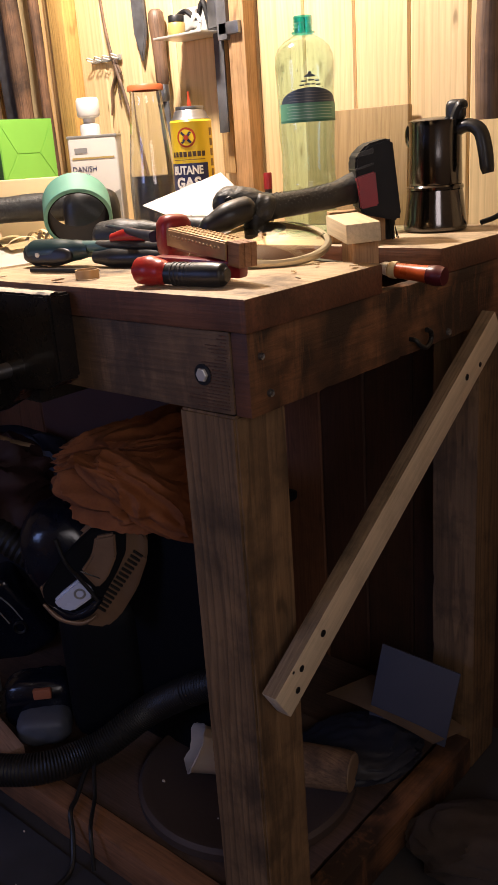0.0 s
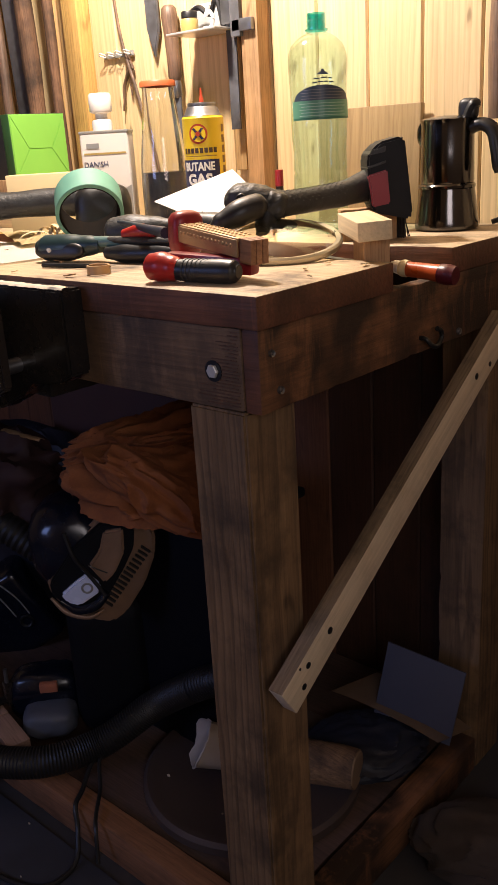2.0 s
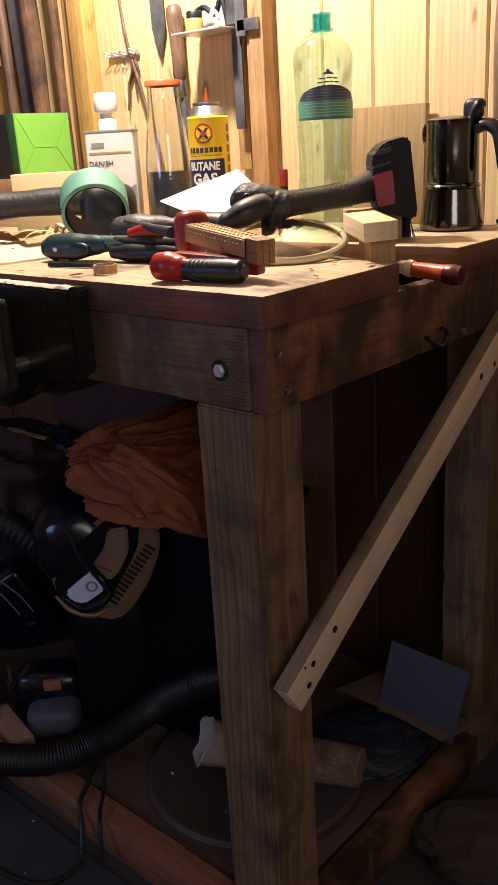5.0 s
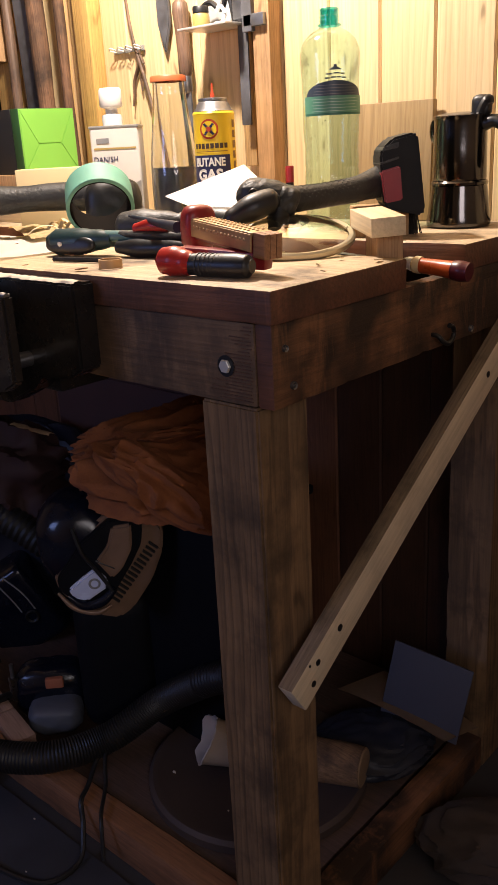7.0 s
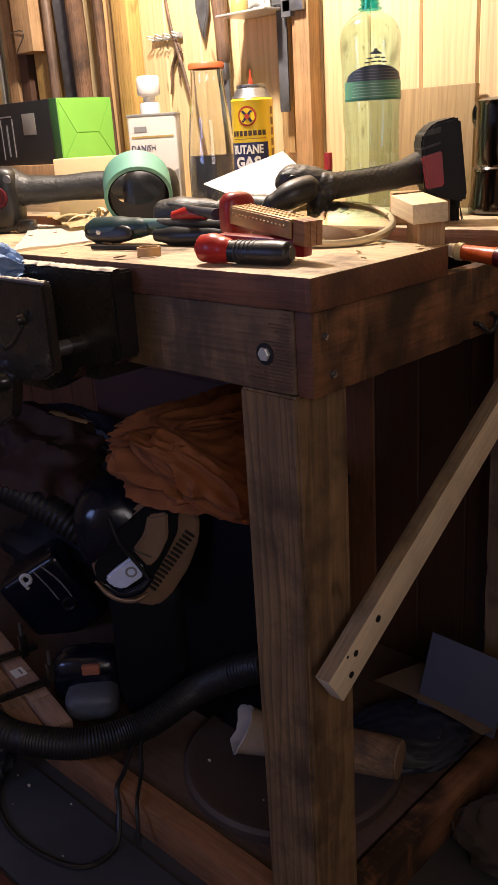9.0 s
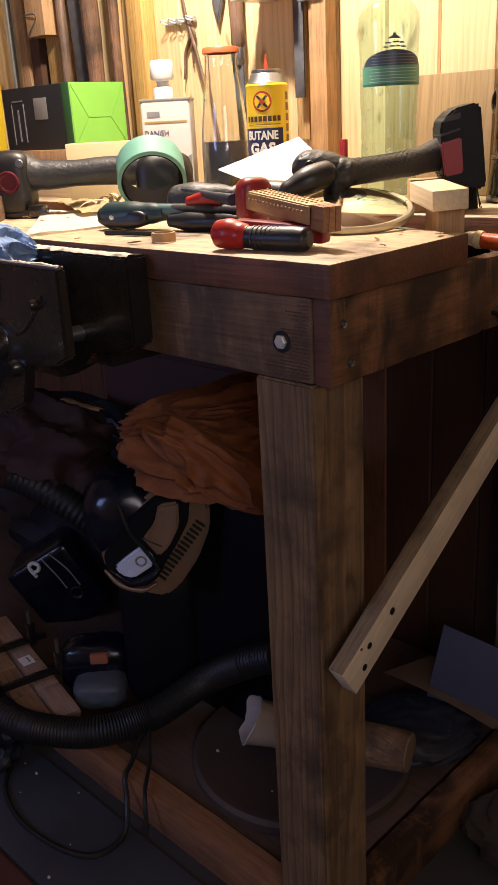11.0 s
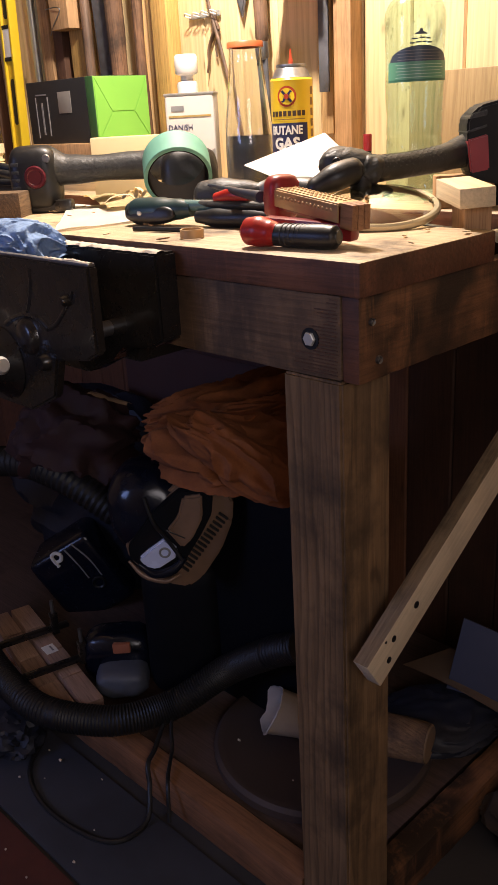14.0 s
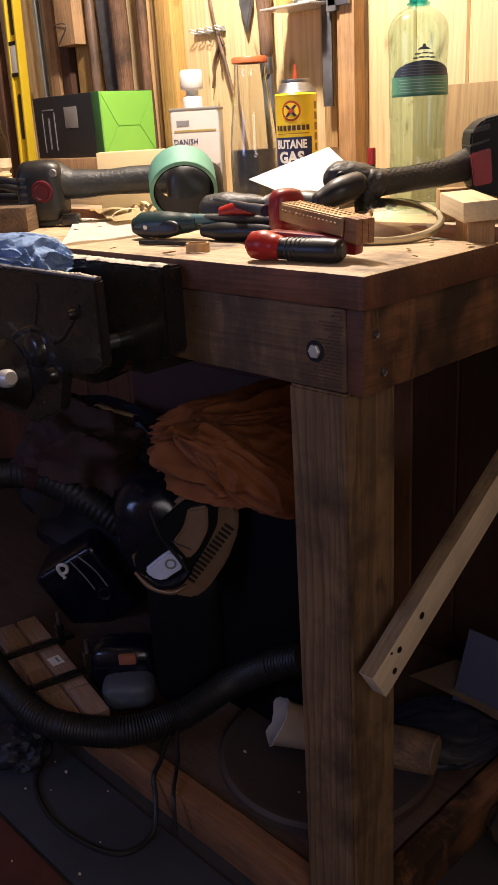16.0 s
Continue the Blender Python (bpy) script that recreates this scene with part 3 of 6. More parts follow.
def vise():
    v = thing("bench_vise", "old black cast-iron woodworking vise on the bench front", "vise")

    def jaw(name, x0, x1, y, thick, zt, zb, zn):
        w = x1 - x0
        pts = [(x0, zt), (x1, zt), (x1, zb), (x1 - 0.05 * w, zb - 0.012), (x0 + 0.80 * w, zb - 0.022), (x0 + 0.76 * w, zn), (x0 + 0.62 * w, zn - 0.03), (x0 + 0.38 * w, zn - 0.03), (x0 + 0.24 * w, zn), (x0 + 0.20 * w, zb - 0.022), (x0 + 0.05 * w, zb - 0.012), (x0, zb)]
        return part(name, slab_of(pts[::-1], thick, 0.003, Matrix.Translation((0, y, 0))), M_IRON, v, "blackened cast-iron jaw with a worn bright lip")

    def crust(name, x0, x1, y, z, wide, high, seed, parent, label, mat=M_DUST):
        """A ragged ridge of dust along a jaw's top."""
        b = bmesh.new()
        n, rings = 90, []
        for k in range(n + 1):
            x = x0 + (x1 - x0) * k / n
            h = high * max(0.06, 0.6 + 0.8 * noise.noise(Vector((x * 28, seed, 0))) + 0.35 * noise.noise(Vector((x * 170, seed, 2))))
            d = wide * max(0.2, 0.8 + 0.7 * noise.noise(Vector((x * 60, seed, 5))))
            rings.append([b.verts.new((x, y + q * d, z + p * h)) for q, p in ((-1, -0.05), (-0.7, 0.7), (0.1, 1.0), (0.8, 0.5), (1, -0.05))])
        for lo, hi in zip(rings, rings[1:]):
            for k in range(4):
                b.faces.new((lo[k], hi[k], hi[k + 1], lo[k + 1]))
        bmesh.ops.recalc_face_normals(b, faces=b.faces)
        return part(name, b, mat, parent, label)

    rear = jaw("rear_jaw", -0.75, -0.2870, -0.018, 0.034, 0.9935, 0.8846, 0.845)
    front = jaw("front_jaw", -0.76, -0.3000, -0.118, 0.015, 0.9915, 0.8860, 0.8104)
    part("lip", worn_plank((0.455, 0.010, 0.004), (-0.5290, -0.118, 0.9920), 2.0, 0.0015), M_STEEL, front, "worn bright steel lip")
    crust("dust_ridge", -0.40, -0.302, -0.118, 0.9935, 0.004, 0.003, 3.0, front, "crumbs of pale wood dust")
    crust("dust_ridge", -0.56, -0.289, -0.024, 0.9935, 0.011, 0.0045, 7.0, rear, "ragged ridge of pale wood dust")
    # raised rims, webs and bosses of the casting
    for pts, r in (
        ([(-0.5087, -0.1235, 0.8977), (-0.4869, -0.1235, 0.9081), (-0.4571, -0.1235, 0.9165), (-0.4251, -0.1235, 0.9156), (-0.4023, -0.1235, 0.9043)], 0.0050),
        ([(-0.4023, -0.1235, 0.9043), (-0.3825, -0.1235, 0.9131), (-0.3603, -0.1235, 0.9326), (-0.3366, -0.1235, 0.9574)], 0.0042),
        ([(-0.5340, -0.1235, 0.8664), (-0.5060, -0.1235, 0.8738), (-0.4832, -0.1235, 0.8653)], 0.0042),
        ([(-0.4289, -0.1235, 0.9788), (-0.4317, -0.1235, 0.9571), (-0.4406, -0.1235, 0.9343), (-0.4508, -0.1235, 0.9179)], 0.0040),
    ):
        part("web", sweep(pts, r, 10), M_IRON, front)
    for (x, y, z), r in (((-0.4187, -0.1260, 0.8586), 0.013), ((-0.4536, -0.1260, 0.8877), 0.026), ((-0.3499, -0.1260, 0.9471), 0.008)):
        part("guide_boss", lathe([(0, 0.010), (r * 0.6, 0.0095), (r * 0.85, 0.006), (r, -0.002)], 24, Matrix.Translation((x, y, z)) @ pose(0, 0, 0, 90, 0, 0)), M_IRON, front)
    bx, by, bz = (-0.5285, -0.1600, 0.8405)
    part("boss", lathe([(0, 0.030), (0.022, 0.030), (0.026, 0.026), (0.030, 0.0), (0.040, -0.020), (0.052, -0.0335)], 32, Matrix.Translation((bx, by, bz)) @ pose(0, 0, 0, 90, 0, 0)), M_IRON, front)
    part("screw_rod", sweep([(bx, by - 0.055, bz), (bx, by, bz), (bx, 0.20, bz)], 0.0125, 14), M_STEEL, v)
    for x in (bx - 0.13, bx + 0.13):
        part("guide_bar", sweep([(x, -0.105, 0.888), (x, 0.0, 0.888), (x, 0.20, 0.888)], 0.0105, 14), M_STEEL, v)
    part("handle_boss", lathe([(0, 0.02), (0.018, 0.02), (0.021, 0.014), (0.021, -0.024), (0.016, -0.03), (0, -0.03)], 24, Matrix.Translation((bx, by - 0.045, bz)) @ pose(0, 0, 0, 90, 0, 0)), M_IRON, v)
    kx, ky, kz = (-0.3951, -0.2050, 0.8758)
    bar = part("handle_bar", sweep([(2 * bx - kx, by - 0.045, bz + 0.04), (bx, by - 0.045, bz), (kx, by - 0.045, kz)], 0.007, 12), M_STEEL, v)
    part("knob", lathe([(0, -0.012), (0.008, -0.012), (0.0115, -0.006), (0.0115, 0.006), (0.008, 0.012), (0, 0.0125)], 20, Matrix.Translation((kx, by - 0.045, kz)) @ pose(0, 0, 0, 0, 78, 0)), M_ZINC, bar, "bright rounded bar end")
    # rear casting: boss, scuffed rim, and the dusty bracket under the bench
    brk = part("bracket", box((0.30, 0.16, 0.02), (-0.5281, 0.075, 0.846), 0.003), M_IRON, v)
    crust("dust_ridge", -0.4994, -0.4048, -0.012, 0.7719, 0.007, 0.003, 11.0, brk, "brown dust on the bracket edge", M_CARDBOARD)


vise()

# ---------------------------------------------------------------- what hangs and leans on the back wall
def strip(name, label, category, x, w, z0, z1, mat, y=None, thick=0.02, lean=0.0, group=""):
    """An upright piece against the wall; lean is its sideways drift towards the top."""
    y1 = WALL_Y - 0.001
    th = thing(name, label, category, Matrix.Translation((x, y1 - thick / 2, z0)) @ pose(0, 0, 0, 0, lean, 0), group)
    part("shaft" if category != "batten" else "timber", box((w, thick, z1 - z0), (0, 0, (z1 - z0) / 2), 0.003), mat, th)
    return th


strip("wall_stud", "brown upright timber stud fixed to the boarded wall", "batten", -0.582, 0.042, Z, 2.2, M_STUD, thick=0.035)
strip("wall_batten", "pale upright timber batten on the boarded wall", "batten", -0.640, 0.030, 1.10, 2.0, M_STUD_PALE, thick=0.012)
strip("peeled_pole", "yellow-brown peeled timber upright against the wall", "batten", -1.105, 0.052, Z, 2.2, M_LOG, thick=0.04)
strip("wall_batten", "pale upright timber batten on the boarded wall", "batten", -1.160, 0.030, Z, 2.2, M_STUD_PALE, thick=0.015)
strip("wall_batten", "pale upright timber batten on the boarded wall", "batten", -1.215, 0.024, Z, 2.2, M_STUD_PALE, thick=0.02)
strip("wall_batten", "orange-brown upright timber batten on the wall", "batten", -1.445, 0.085, Z, 2.2, M_LOG, thick=0.02)
strip("wall_batten", "dark brown upright timber batten on the wall", "batten", -1.535, 0.040, Z, 2.2, M_DARKWOOD, thick=0.025)
strip("wall_batten", "brown upright timber batten on the wall", "batten", -1.585, 0.045, Z, 2.2, M_STUD, thick=0.03)
strip("metal_trim", "grey metal trim strip leaning on the wall", "trim strip", -1.635, 0.022, Z, 2.2, M_STEEL, thick=0.012)
strip("metal_trim", "grey metal trim strip leaning on the wall", "trim strip", -1.668, 0.018, Z, 2.2, M_TINSIDE, thick=0.016)
strip("wall_batten", "brown upright timber batten on the wall", "batten", -1.92, 0.10, Z, 2.2, M_DARKWOOD, thick=0.03)


def hanging_block():
    th = thing("wooden_block", "brown wooden block hung flat on the wall", "wood block", Matrix.Translation((-1.455, WALL_Y - 0.046, 1.365)))
    part("timber", box((0.078, 0.045, 0.5), (0, 0, 0.25), 0.003), M_STUD, th)
    part("wire", sweep([(-0.05, -0.024, 0.05), (0.0, -0.028, 0.05), (0.012, -0.026, 0.04), (-0.02, -0.026, 0.012), (-0.055, -0.015, -0.008)], 0.0014, 6), M_STEEL, th, "thin bent wire")


hanging_block()


def steel_bar(x, z0, w, lean):
    th = thing("steel_bar", "dark grey flat steel bar hung on the wall", "steel bar", Matrix.Translation((x, WALL_Y - 0.028, z0)) @ pose(0, 0, 0, 0, lean, 0))
    part("bar", box((w, 0.007, 0.65), (0, 0, 0.325), 0.0015), M_DARKSTEEL, th)


steel_bar(-1.322, 1.10, 0.050, -3.0)


def rod(x, z0, r, lean, mat, label):
    th = thing("garden_tool", label, "garden tool", Matrix.Translation((x, WALL_Y - 0.036, z0)) @ pose(0, 0, 0, 0, lean, 0), "handles hung on the wall")
    pts = [(0.002 * math.sin(5 * k), 0, 0.1 * k) for k in range(8)]
    part("shaft", sweep(pts, [r * (1 + 0.07 * math.sin(2.3 * k)) for k in range(8)], 14, 6), mat, th)


rod(-1.262, 1.06, 0.021, -2.0, M_BARK, "long rough brown wooden handle hung on the wall")
rod(-1.180, 1.10, 0.012, -1.0, M_BARK, "thin rough brown wooden handle hung on the wall")
rod(-1.388, 1.02, 0.012, 0.0, M_HANDLE, "slim brown wooden handle leaning on the wall")
rod(-0.068, 1.165, 0.019, 0.0, M_HANDLE, "rounded brown wooden handle hung on the wall")


def cane():
    th = thing("bamboo_cane", "thin bent brown cane leaning on the wall", "cane")
    part("stem", sweep([(-0.868, 0.70, 1.06), (-0.885, 0.70, 1.13), (-0.935, 0.705, 1.28), (-0.968, 0.708, 1.37), (-0.985, 0.71, 1.47), (-0.995, 0.71, 1.62)], [0.0042, 0.0038, 0.004, 0.0034, 0.0032, 0.003], 8), M_HANDLE, th)


cane()


def clip_rack():
    th = thing("clip_rack", "small clear plastic clip rack screwed to the wall", "clip rack", Matrix.Translation((-0.99, WALL_Y - 0.006, 1.345)))
    part("back_plate", box((0.10, 0.004, 0.011), (0, 0, 0.006), 0.001), M_TINSIDE, th)
    for k in range(4):
        part("clip", sweep([(-0.04 + 0.027 * k, -0.002, 0.004), (-0.048 + 0.027 * k, -0.014, 0.008), (-0.04 + 0.027 * k, -0.02, 0.012), (-0.031 + 0.027 * k, -0.014, 0.008), (-0.039 + 0.027 * k, -0.002, 0.004)], 0.0013, 6, 5), M_WHITE, th)


clip_rack()


def shadow_bars():
    # thin bars built where the clip rack and cane cast their shadow
    th = thing("wall_shadow_bars", "curved dark bars on the wall in the shape of a cast shadow", "pliers", Matrix.Translation((-0.965, WALL_Y - 0.009, 1.235)))
    part("arm", sweep([(0.012, 0, 0.112), (0.008, 0, 0.085), (-0.012, 0, 0.05), (-0.016, 0, 0.02), (-0.022, 0, 0.0)], [0.004, 0.006, 0.005, 0.004, 0.003], 8, 6, flat=0.6), M_HANDLE, th)
    part("arm", sweep([(0.012, 0, 0.105), (0.022, 0, 0.08), (0.010, 0, 0.055), (0.012, 0, 0.03)], [0.003, 0.004, 0.0035, 0.002], 8, 6, flat=0.6), M_HANDLE, th)


shadow_bars()


def pointed_tool():
    th = thing("pointed_trowel", "dark pointed metal blade hung point down", "blade", Matrix.Translation((-0.866, WALL_Y - 0.012, 1.333)))
    part("blade", slab_of([(0, 0), (0.019, 0.055), (0.017, 0.12), (0.014, 0.24), (-0.014, 0.24), (-0.019, 0.12), (-0.018, 0.055)], 0.008, 0.002), M_DARKSTEEL, th)


pointed_tool()


def file_tool():
    th = thing("old_file", "old file with a grey worn wooden handle hung up", "file", Matrix.Translation((-0.795, WALL_Y - 0.024, 1.14)) @ pose(0, 0, 0, 0, -2, 0))
    part("handle", lathe([(0, 0.285), (0.010, 0.284), (0.0155, 0.278), (0.017, 0.262), (0.0145, 0.225), (0.0135, 0.18), (0.0145, 0.150), (0.010, 0.140), (0, 0.14)], 20), M_HANDLE, th, "worn grey-brown turned handle")
    part("ferrule", lathe([(0, 0.142), (0.0105, 0.142), (0.0115, 0.138), (0.011, 0.112), (0.008, 0.108), (0, 0.108)], 18), M_STEEL, th)
    part("blade", box((0.020, 0.005, 0.16), (0, 0, 0.04), 0.001), M_DARKSTEEL, th)


file_tool()


def wall_shelf():
    th = thing("wall_shelf", "small metal-edged shelf fixed on the boarded wall", "shelf", Matrix.Translation((-0.69, WALL_Y - 0.052, 1.358)))
    part("board", box((0.13, 0.085, 0.004), (0, 0.009, 0.002), 0.001), M_ZINC, th)
    part("back_plate", box((0.13, 0.003, 0.06), (0, 0.049, 0.03), 0.001), M_ZINC, th)
    part("upright", box((0.024, 0.012, 0.10), (0.082, 0.012, 0.035), 0.002), M_DARKSTEEL, th)
    part("bracket_arm", box((0.05, 0.012, 0.022), (0.098, 0.012, 0.004), 0.002), M_STEEL, th)
    jar = thing("small_jar", "small jar with a yellowish label and dark lid", "jar", Matrix.Translation((-0.722, WALL_Y - 0.050, 1.3625)))
    part("body", lathe([(0, 0), (0.016, 0), (0.017, 0.002), (0.017, 0.022), (0.014, 0.026), (0, 0.026)], 20), M_GOLDPRINT, jar)
    part("lid", lathe([(0, 0.0262), (0.016, 0.0262), (0.016, 0.036), (0.0145, 0.038), (0, 0.038)], 20), M_BLACK, jar)
    cup = thing("white_clip", "curled white plastic clip on a small shelf", "clip", Matrix.Translation((-0.672, WALL_Y - 0.050, 1.3625)))
    part("loop", sweep([(-0.012, 0, 0.003), (0.006, 0, 0.004), (0.014, 0, 0.018), (0.004, 0, 0.032), (-0.006, 0, 0.024), (0.006, 0, 0.044)], 0.0035, 8), M_WHITE, cup)
    tool = thing("black_clamp", "black bent metal clamp on a small shelf", "clamp", Matrix.Translation((-0.695, WALL_Y - 0.030, 1.3625)))
    part("arch", sweep([(-0.045, 0, 0.003), (-0.05, 0, 0.03), (-0.02, 0, 0.045), (0.01, 0, 0.03), (0.03, 0, 0.055), (0.045, 0, 0.003)], 0.0055, 8), M_BLACK, tool)


wall_shelf()


def hung_square():
    th = thing("try_square", "long dark steel blade hung from its stock", "try square", Matrix.Translation((-0.628, WALL_Y - 0.034, 1.178)))
    part("blade", box((0.024, 0.004, 0.19), (0, 0, 0.095), 0.0008), M_DARKSTEEL, th)
    part("stock", box((0.034, 0.018, 0.20), (0, 0, 0.29), 0.002), M_STEEL, th)


hung_square()


def spirit_level():
    th = thing("spirit_level", "yellow spirit level standing upright against the wall", "spirit level", Matrix.Translation((-1.755, WALL_Y - 0.045, 1.0)) @ pose(0, 0, 0, -2, 0, 0))
    part("web", box((0.036, 0.012, 0.80), (0, 0, 0.40), 0.001), M_YELLOW, th)
    for x in (-0.022, 0.022):
        part("flange", box((0.008, 0.026, 0.80), (x, 0, 0.40), 0.001), M_YELLOW, th)
    for z, h in ((0.21, 0.12), (0.50, 0.16)):
        bm = slab_of([(0.010 * math.cos(a), z + (h / 2 - 0.01) * (1 if math.sin(a) > 0 else -1) + 0.010 * math.sin(a)) for a in (2 * math.pi * k / 24 for k in range(24))][::-1], 0.0146, 0)
        part("slot", bm, M_BLACK, th, "black hand slot")
    vial = part("vial_block", box((0.036, 0.02, 0.075), (0, -0.001, 0.36), 0.002), M_WHITE, th, "pale vial block")
    for z in (0.32, 0.40):
        part("band", box((0.038, 0.023, 0.010), (0, -0.001, z), 0.001), M_BLACK, vial)


spirit_level()


def leaning_board():
    th = thing("leaning_board", "flat brown wooden board leaning on the wall", "board", Matrix.Translation((-0.327, WALL_Y - 0.024, Z)) @ pose(0, 0, 0, -2.5, 0, 0))
    part("board", box((0.215, 0.014, 0.199), (0, 0, 0.0997), 0.002), M_BOARD, th)


M_BOARD = wood("oiled_board", (0.44, 0.31, 0.15), (0.34, 0.22, 0.095), "z", 0.1, 0.05, 0.5, 0.15, 1.0, 0.2, 0.2)
leaning_board()


def wall_cable():
    th = thing("black_cable", "black cable looping up the boarded wall", "cable")
    part("lead", sweep([(-0.075, 0.68, Z + 0.006), (-0.045, 0.69, 1.02), (-0.02, 0.700, 1.06), (0.02, 0.705, 1.10), (0.09, 0.708, 1.13), (0.2, 0.71, 1.14)], 0.0042, 8), M_CABLE, th)


wall_cable()

# ---------------------------------------------------------------- what stands along the back of the bench
def moka_pot():
    th = thing("moka_pot", "polished alloy stovetop coffee pot with a black handle", "coffee pot", Matrix.Translation((-0.126, 0.622, Z)) @ pose(0, 0, 0, 0, 0, 8))
    base = lathe([(0, 0), (0.046, 0), (0.0505, 0.003), (0.051, 0.010), (0.049, 0.02), (0.0445, 0.058), (0.0435, 0.064), (0, 0.064)], 40)
    part("boiler", base, M_CHROME, th, "tapered polished lower chamber")
    part("collar", lathe([(0.038, 0.0645), (0.0448, 0.0652), (0.0452, 0.069), (0.043, 0.0718), (0.038, 0.072)], 40), M_CHROME, th)
    part("jug", lathe([(0.0, 0.0722), (0.0415, 0.0722), (0.0425, 0.076), (0.0415, 0.12), (0.0412, 0.160), (0.0425, 0.166), (0.0430, 0.168), (0.041, 0.1685), (0, 0.1685)], 40), M_CHROME, th, "polished upper jug with a pouring lip")
    part("spout", blob((0.030, 0.020, 0.044), (-0.036, 0, 0.1475), 0, 1, 0, 4, power=2.2), M_CHROME, th)
    part("lid", lathe([(0, 0.174), (0.012, 0.1735), (0.036, 0.171), (0.0405, 0.1688), (0, 0.1688)], 36), M_CHROME, th)
    part("hinge_knob", sweep([(0.030, 0, 0.162), (0.036, 0, 0.178), (0.042, 0, 0.188), (0.046, 0, 0.182)], [0.014, 0.014, 0.013, 0.009], 12, flat=0.7), M_BLACK, th, "black plastic thumb knob")
    part("handle", sweep([(0.034, 0, 0.152), (0.054, 0, 0.158), (0.072, 0, 0.148), (0.080, 0, 0.122), (0.0835, 0, 0.098), (0.0860, 0, 0.086)], [0.013, 0.0135, 0.0145, 0.015, 0.0145, 0.012], 14, flat=0.75), M_BLACK, th, "curved black plastic handle")
    part("hinge", blob((0.030, 0.022, 0.034), (0.033, 0, 0.180), power=3.5), M_BLACK, th, "black hinge block")


moka_pot()


def water_bottle():
    th = thing("plastic_bottle", "empty clear green plastic water bottle with an open teal neck", "bottle", Matrix.Translation((-0.322, 0.548, Z)) @ pose(0, 0, 0, 0, 0, 46) @ Matrix.Diagonal((1, 1, 0.975, 1)))
    prof = [(0.0, 0.006), (0.03, 0.004), (0.041, 0.0), (0.0440, 0.008), (0.0445, 0.05), (0.0430, 0.055), (0.0445, 0.06), (0.0445, 0.097), (0.0425, 0.101), (0.0442, 0.106), (0.0435, 0.135), (0.0452, 0.16), (0.0458, 0.187), (0.0455, 0.213), (0.046, 0.235), (0.0472, 0.262), (0.0475, 0.279), (0.0462, 0.289), (0.041, 0.301), (0.030, 0.3115), (0.0190, 0.3175), (0.0146, 0.3205)]
    bm = lathe(prof, 64)
    for v in bm.verts:
        if 0.01 < v.co.z < 0.18:
            k = 1 + 0.022 * noise.noise(v.co * 38) + 0.010 * math.cos(6 * math.atan2(v.co.y, v.co.x))
            v.co.x *= k
            v.co.y *= k
    body = part("body", bm, M_BOTTLE, th)
    neck = [(0.0146, 0.3207), (0.0185, 0.3212), (0.0185, 0.324), (0.0148, 0.325), (0.0148, 0.328), (0.0162, 0.3295), (0.0148, 0.331), (0.0148, 0.334), (0.0162, 0.3355), (0.0148, 0.337), (0.0150, 0.3465), (0.0140, 0.348), (0.0128, 0.3465), (0.0128, 0.321)]
    part("neck", lathe(neck, 36), M_BOTTLECAP, th, "open teal threaded neck")
    # label: a green band, a dark arched field with rows of small print, and a crest
    r = 0.0481

    def patch(name, a0, a1, z0, z1, mat, up=lambda u: 0.0, rr=r, parent=body):
        b = bmesh.new()
        n = 24
        rows = []
        for k in range(n + 1):
            u = k / n
            a = radians(a0 + (a1 - a0) * u)
            rows.append([b.verts.new((q * math.sin(a), -q * math.cos(a), z)) for q, z in ((rr, z0), (rr, z1 + up(u)))])
        for p, q in zip(rows, rows[1:]):
            b.faces.new((p[0], q[0], q[1], p[1]))
        return part(name, b, mat, parent)

    patch("label", -68, 68, 0.188, 0.214, M_LABELGREEN)
    patch("label_foot", -68, 68, 0.1845, 0.188, M_LABELDEEP)
    patch("label_arch", -62, 62, 0.214, 0.2165, M_LABELDARK, lambda u: 0.0205 * math.sin(math.pi * u) ** 0.55, r)
    for k in range(5):
        patch("print_bar", -48 + 3 * (k % 2), 50 - 4 * (k % 3), 0.1905 + 0.0046 * k, 0.1914 + 0.0046 * k, M_LABELPALE, rr=r + 0.0004)
    for k in range(4):
        patch("print_bar", -44 + 2 * (k % 2), 44 - 5 * (k % 2), 0.2165 + 0.0044 * k, 0.2172 + 0.0044 * k, M_INK, rr=r + 0.0004)
    for a0, a1, z in ((-20, -11, 0.2395), (-9, 1, 0.2405), (3, 10, 0.2405), (12, 21, 0.2395), (-17, -6, 0.2455), (-3, 8, 0.2465), (10, 18, 0.2455)):
        patch("crest", a0, a1, z, z + 0.0022, M_LABELDARK)
    patch("crest", -11, 11, 0.2525, 0.2535, M_LABELDARK, lambda u: 0.004 * math.sin(math.pi * u))
    patch("crest", -3, 3, 0.2565, 0.2605, M_LABELDARK)
    # drops inside
    rnd = random.Random(7)
    b = bmesh.new()
    for _ in range(170):
        a, z = rnd.uniform(-1.5, 1.5), rnd.uniform(0.02, 0.295)
        s = rnd.uniform(0.0010, 0.0034)
        q = 0.0445 if z < 0.283 else 0.0415
        blob((s, s, s * 1.4), (q * math.sin(a), -q * math.cos(a), z), detail=1, bm=b)
    tagged(part("water_drops", b, M_DROP, th), kind="stuff")


water_bottle()


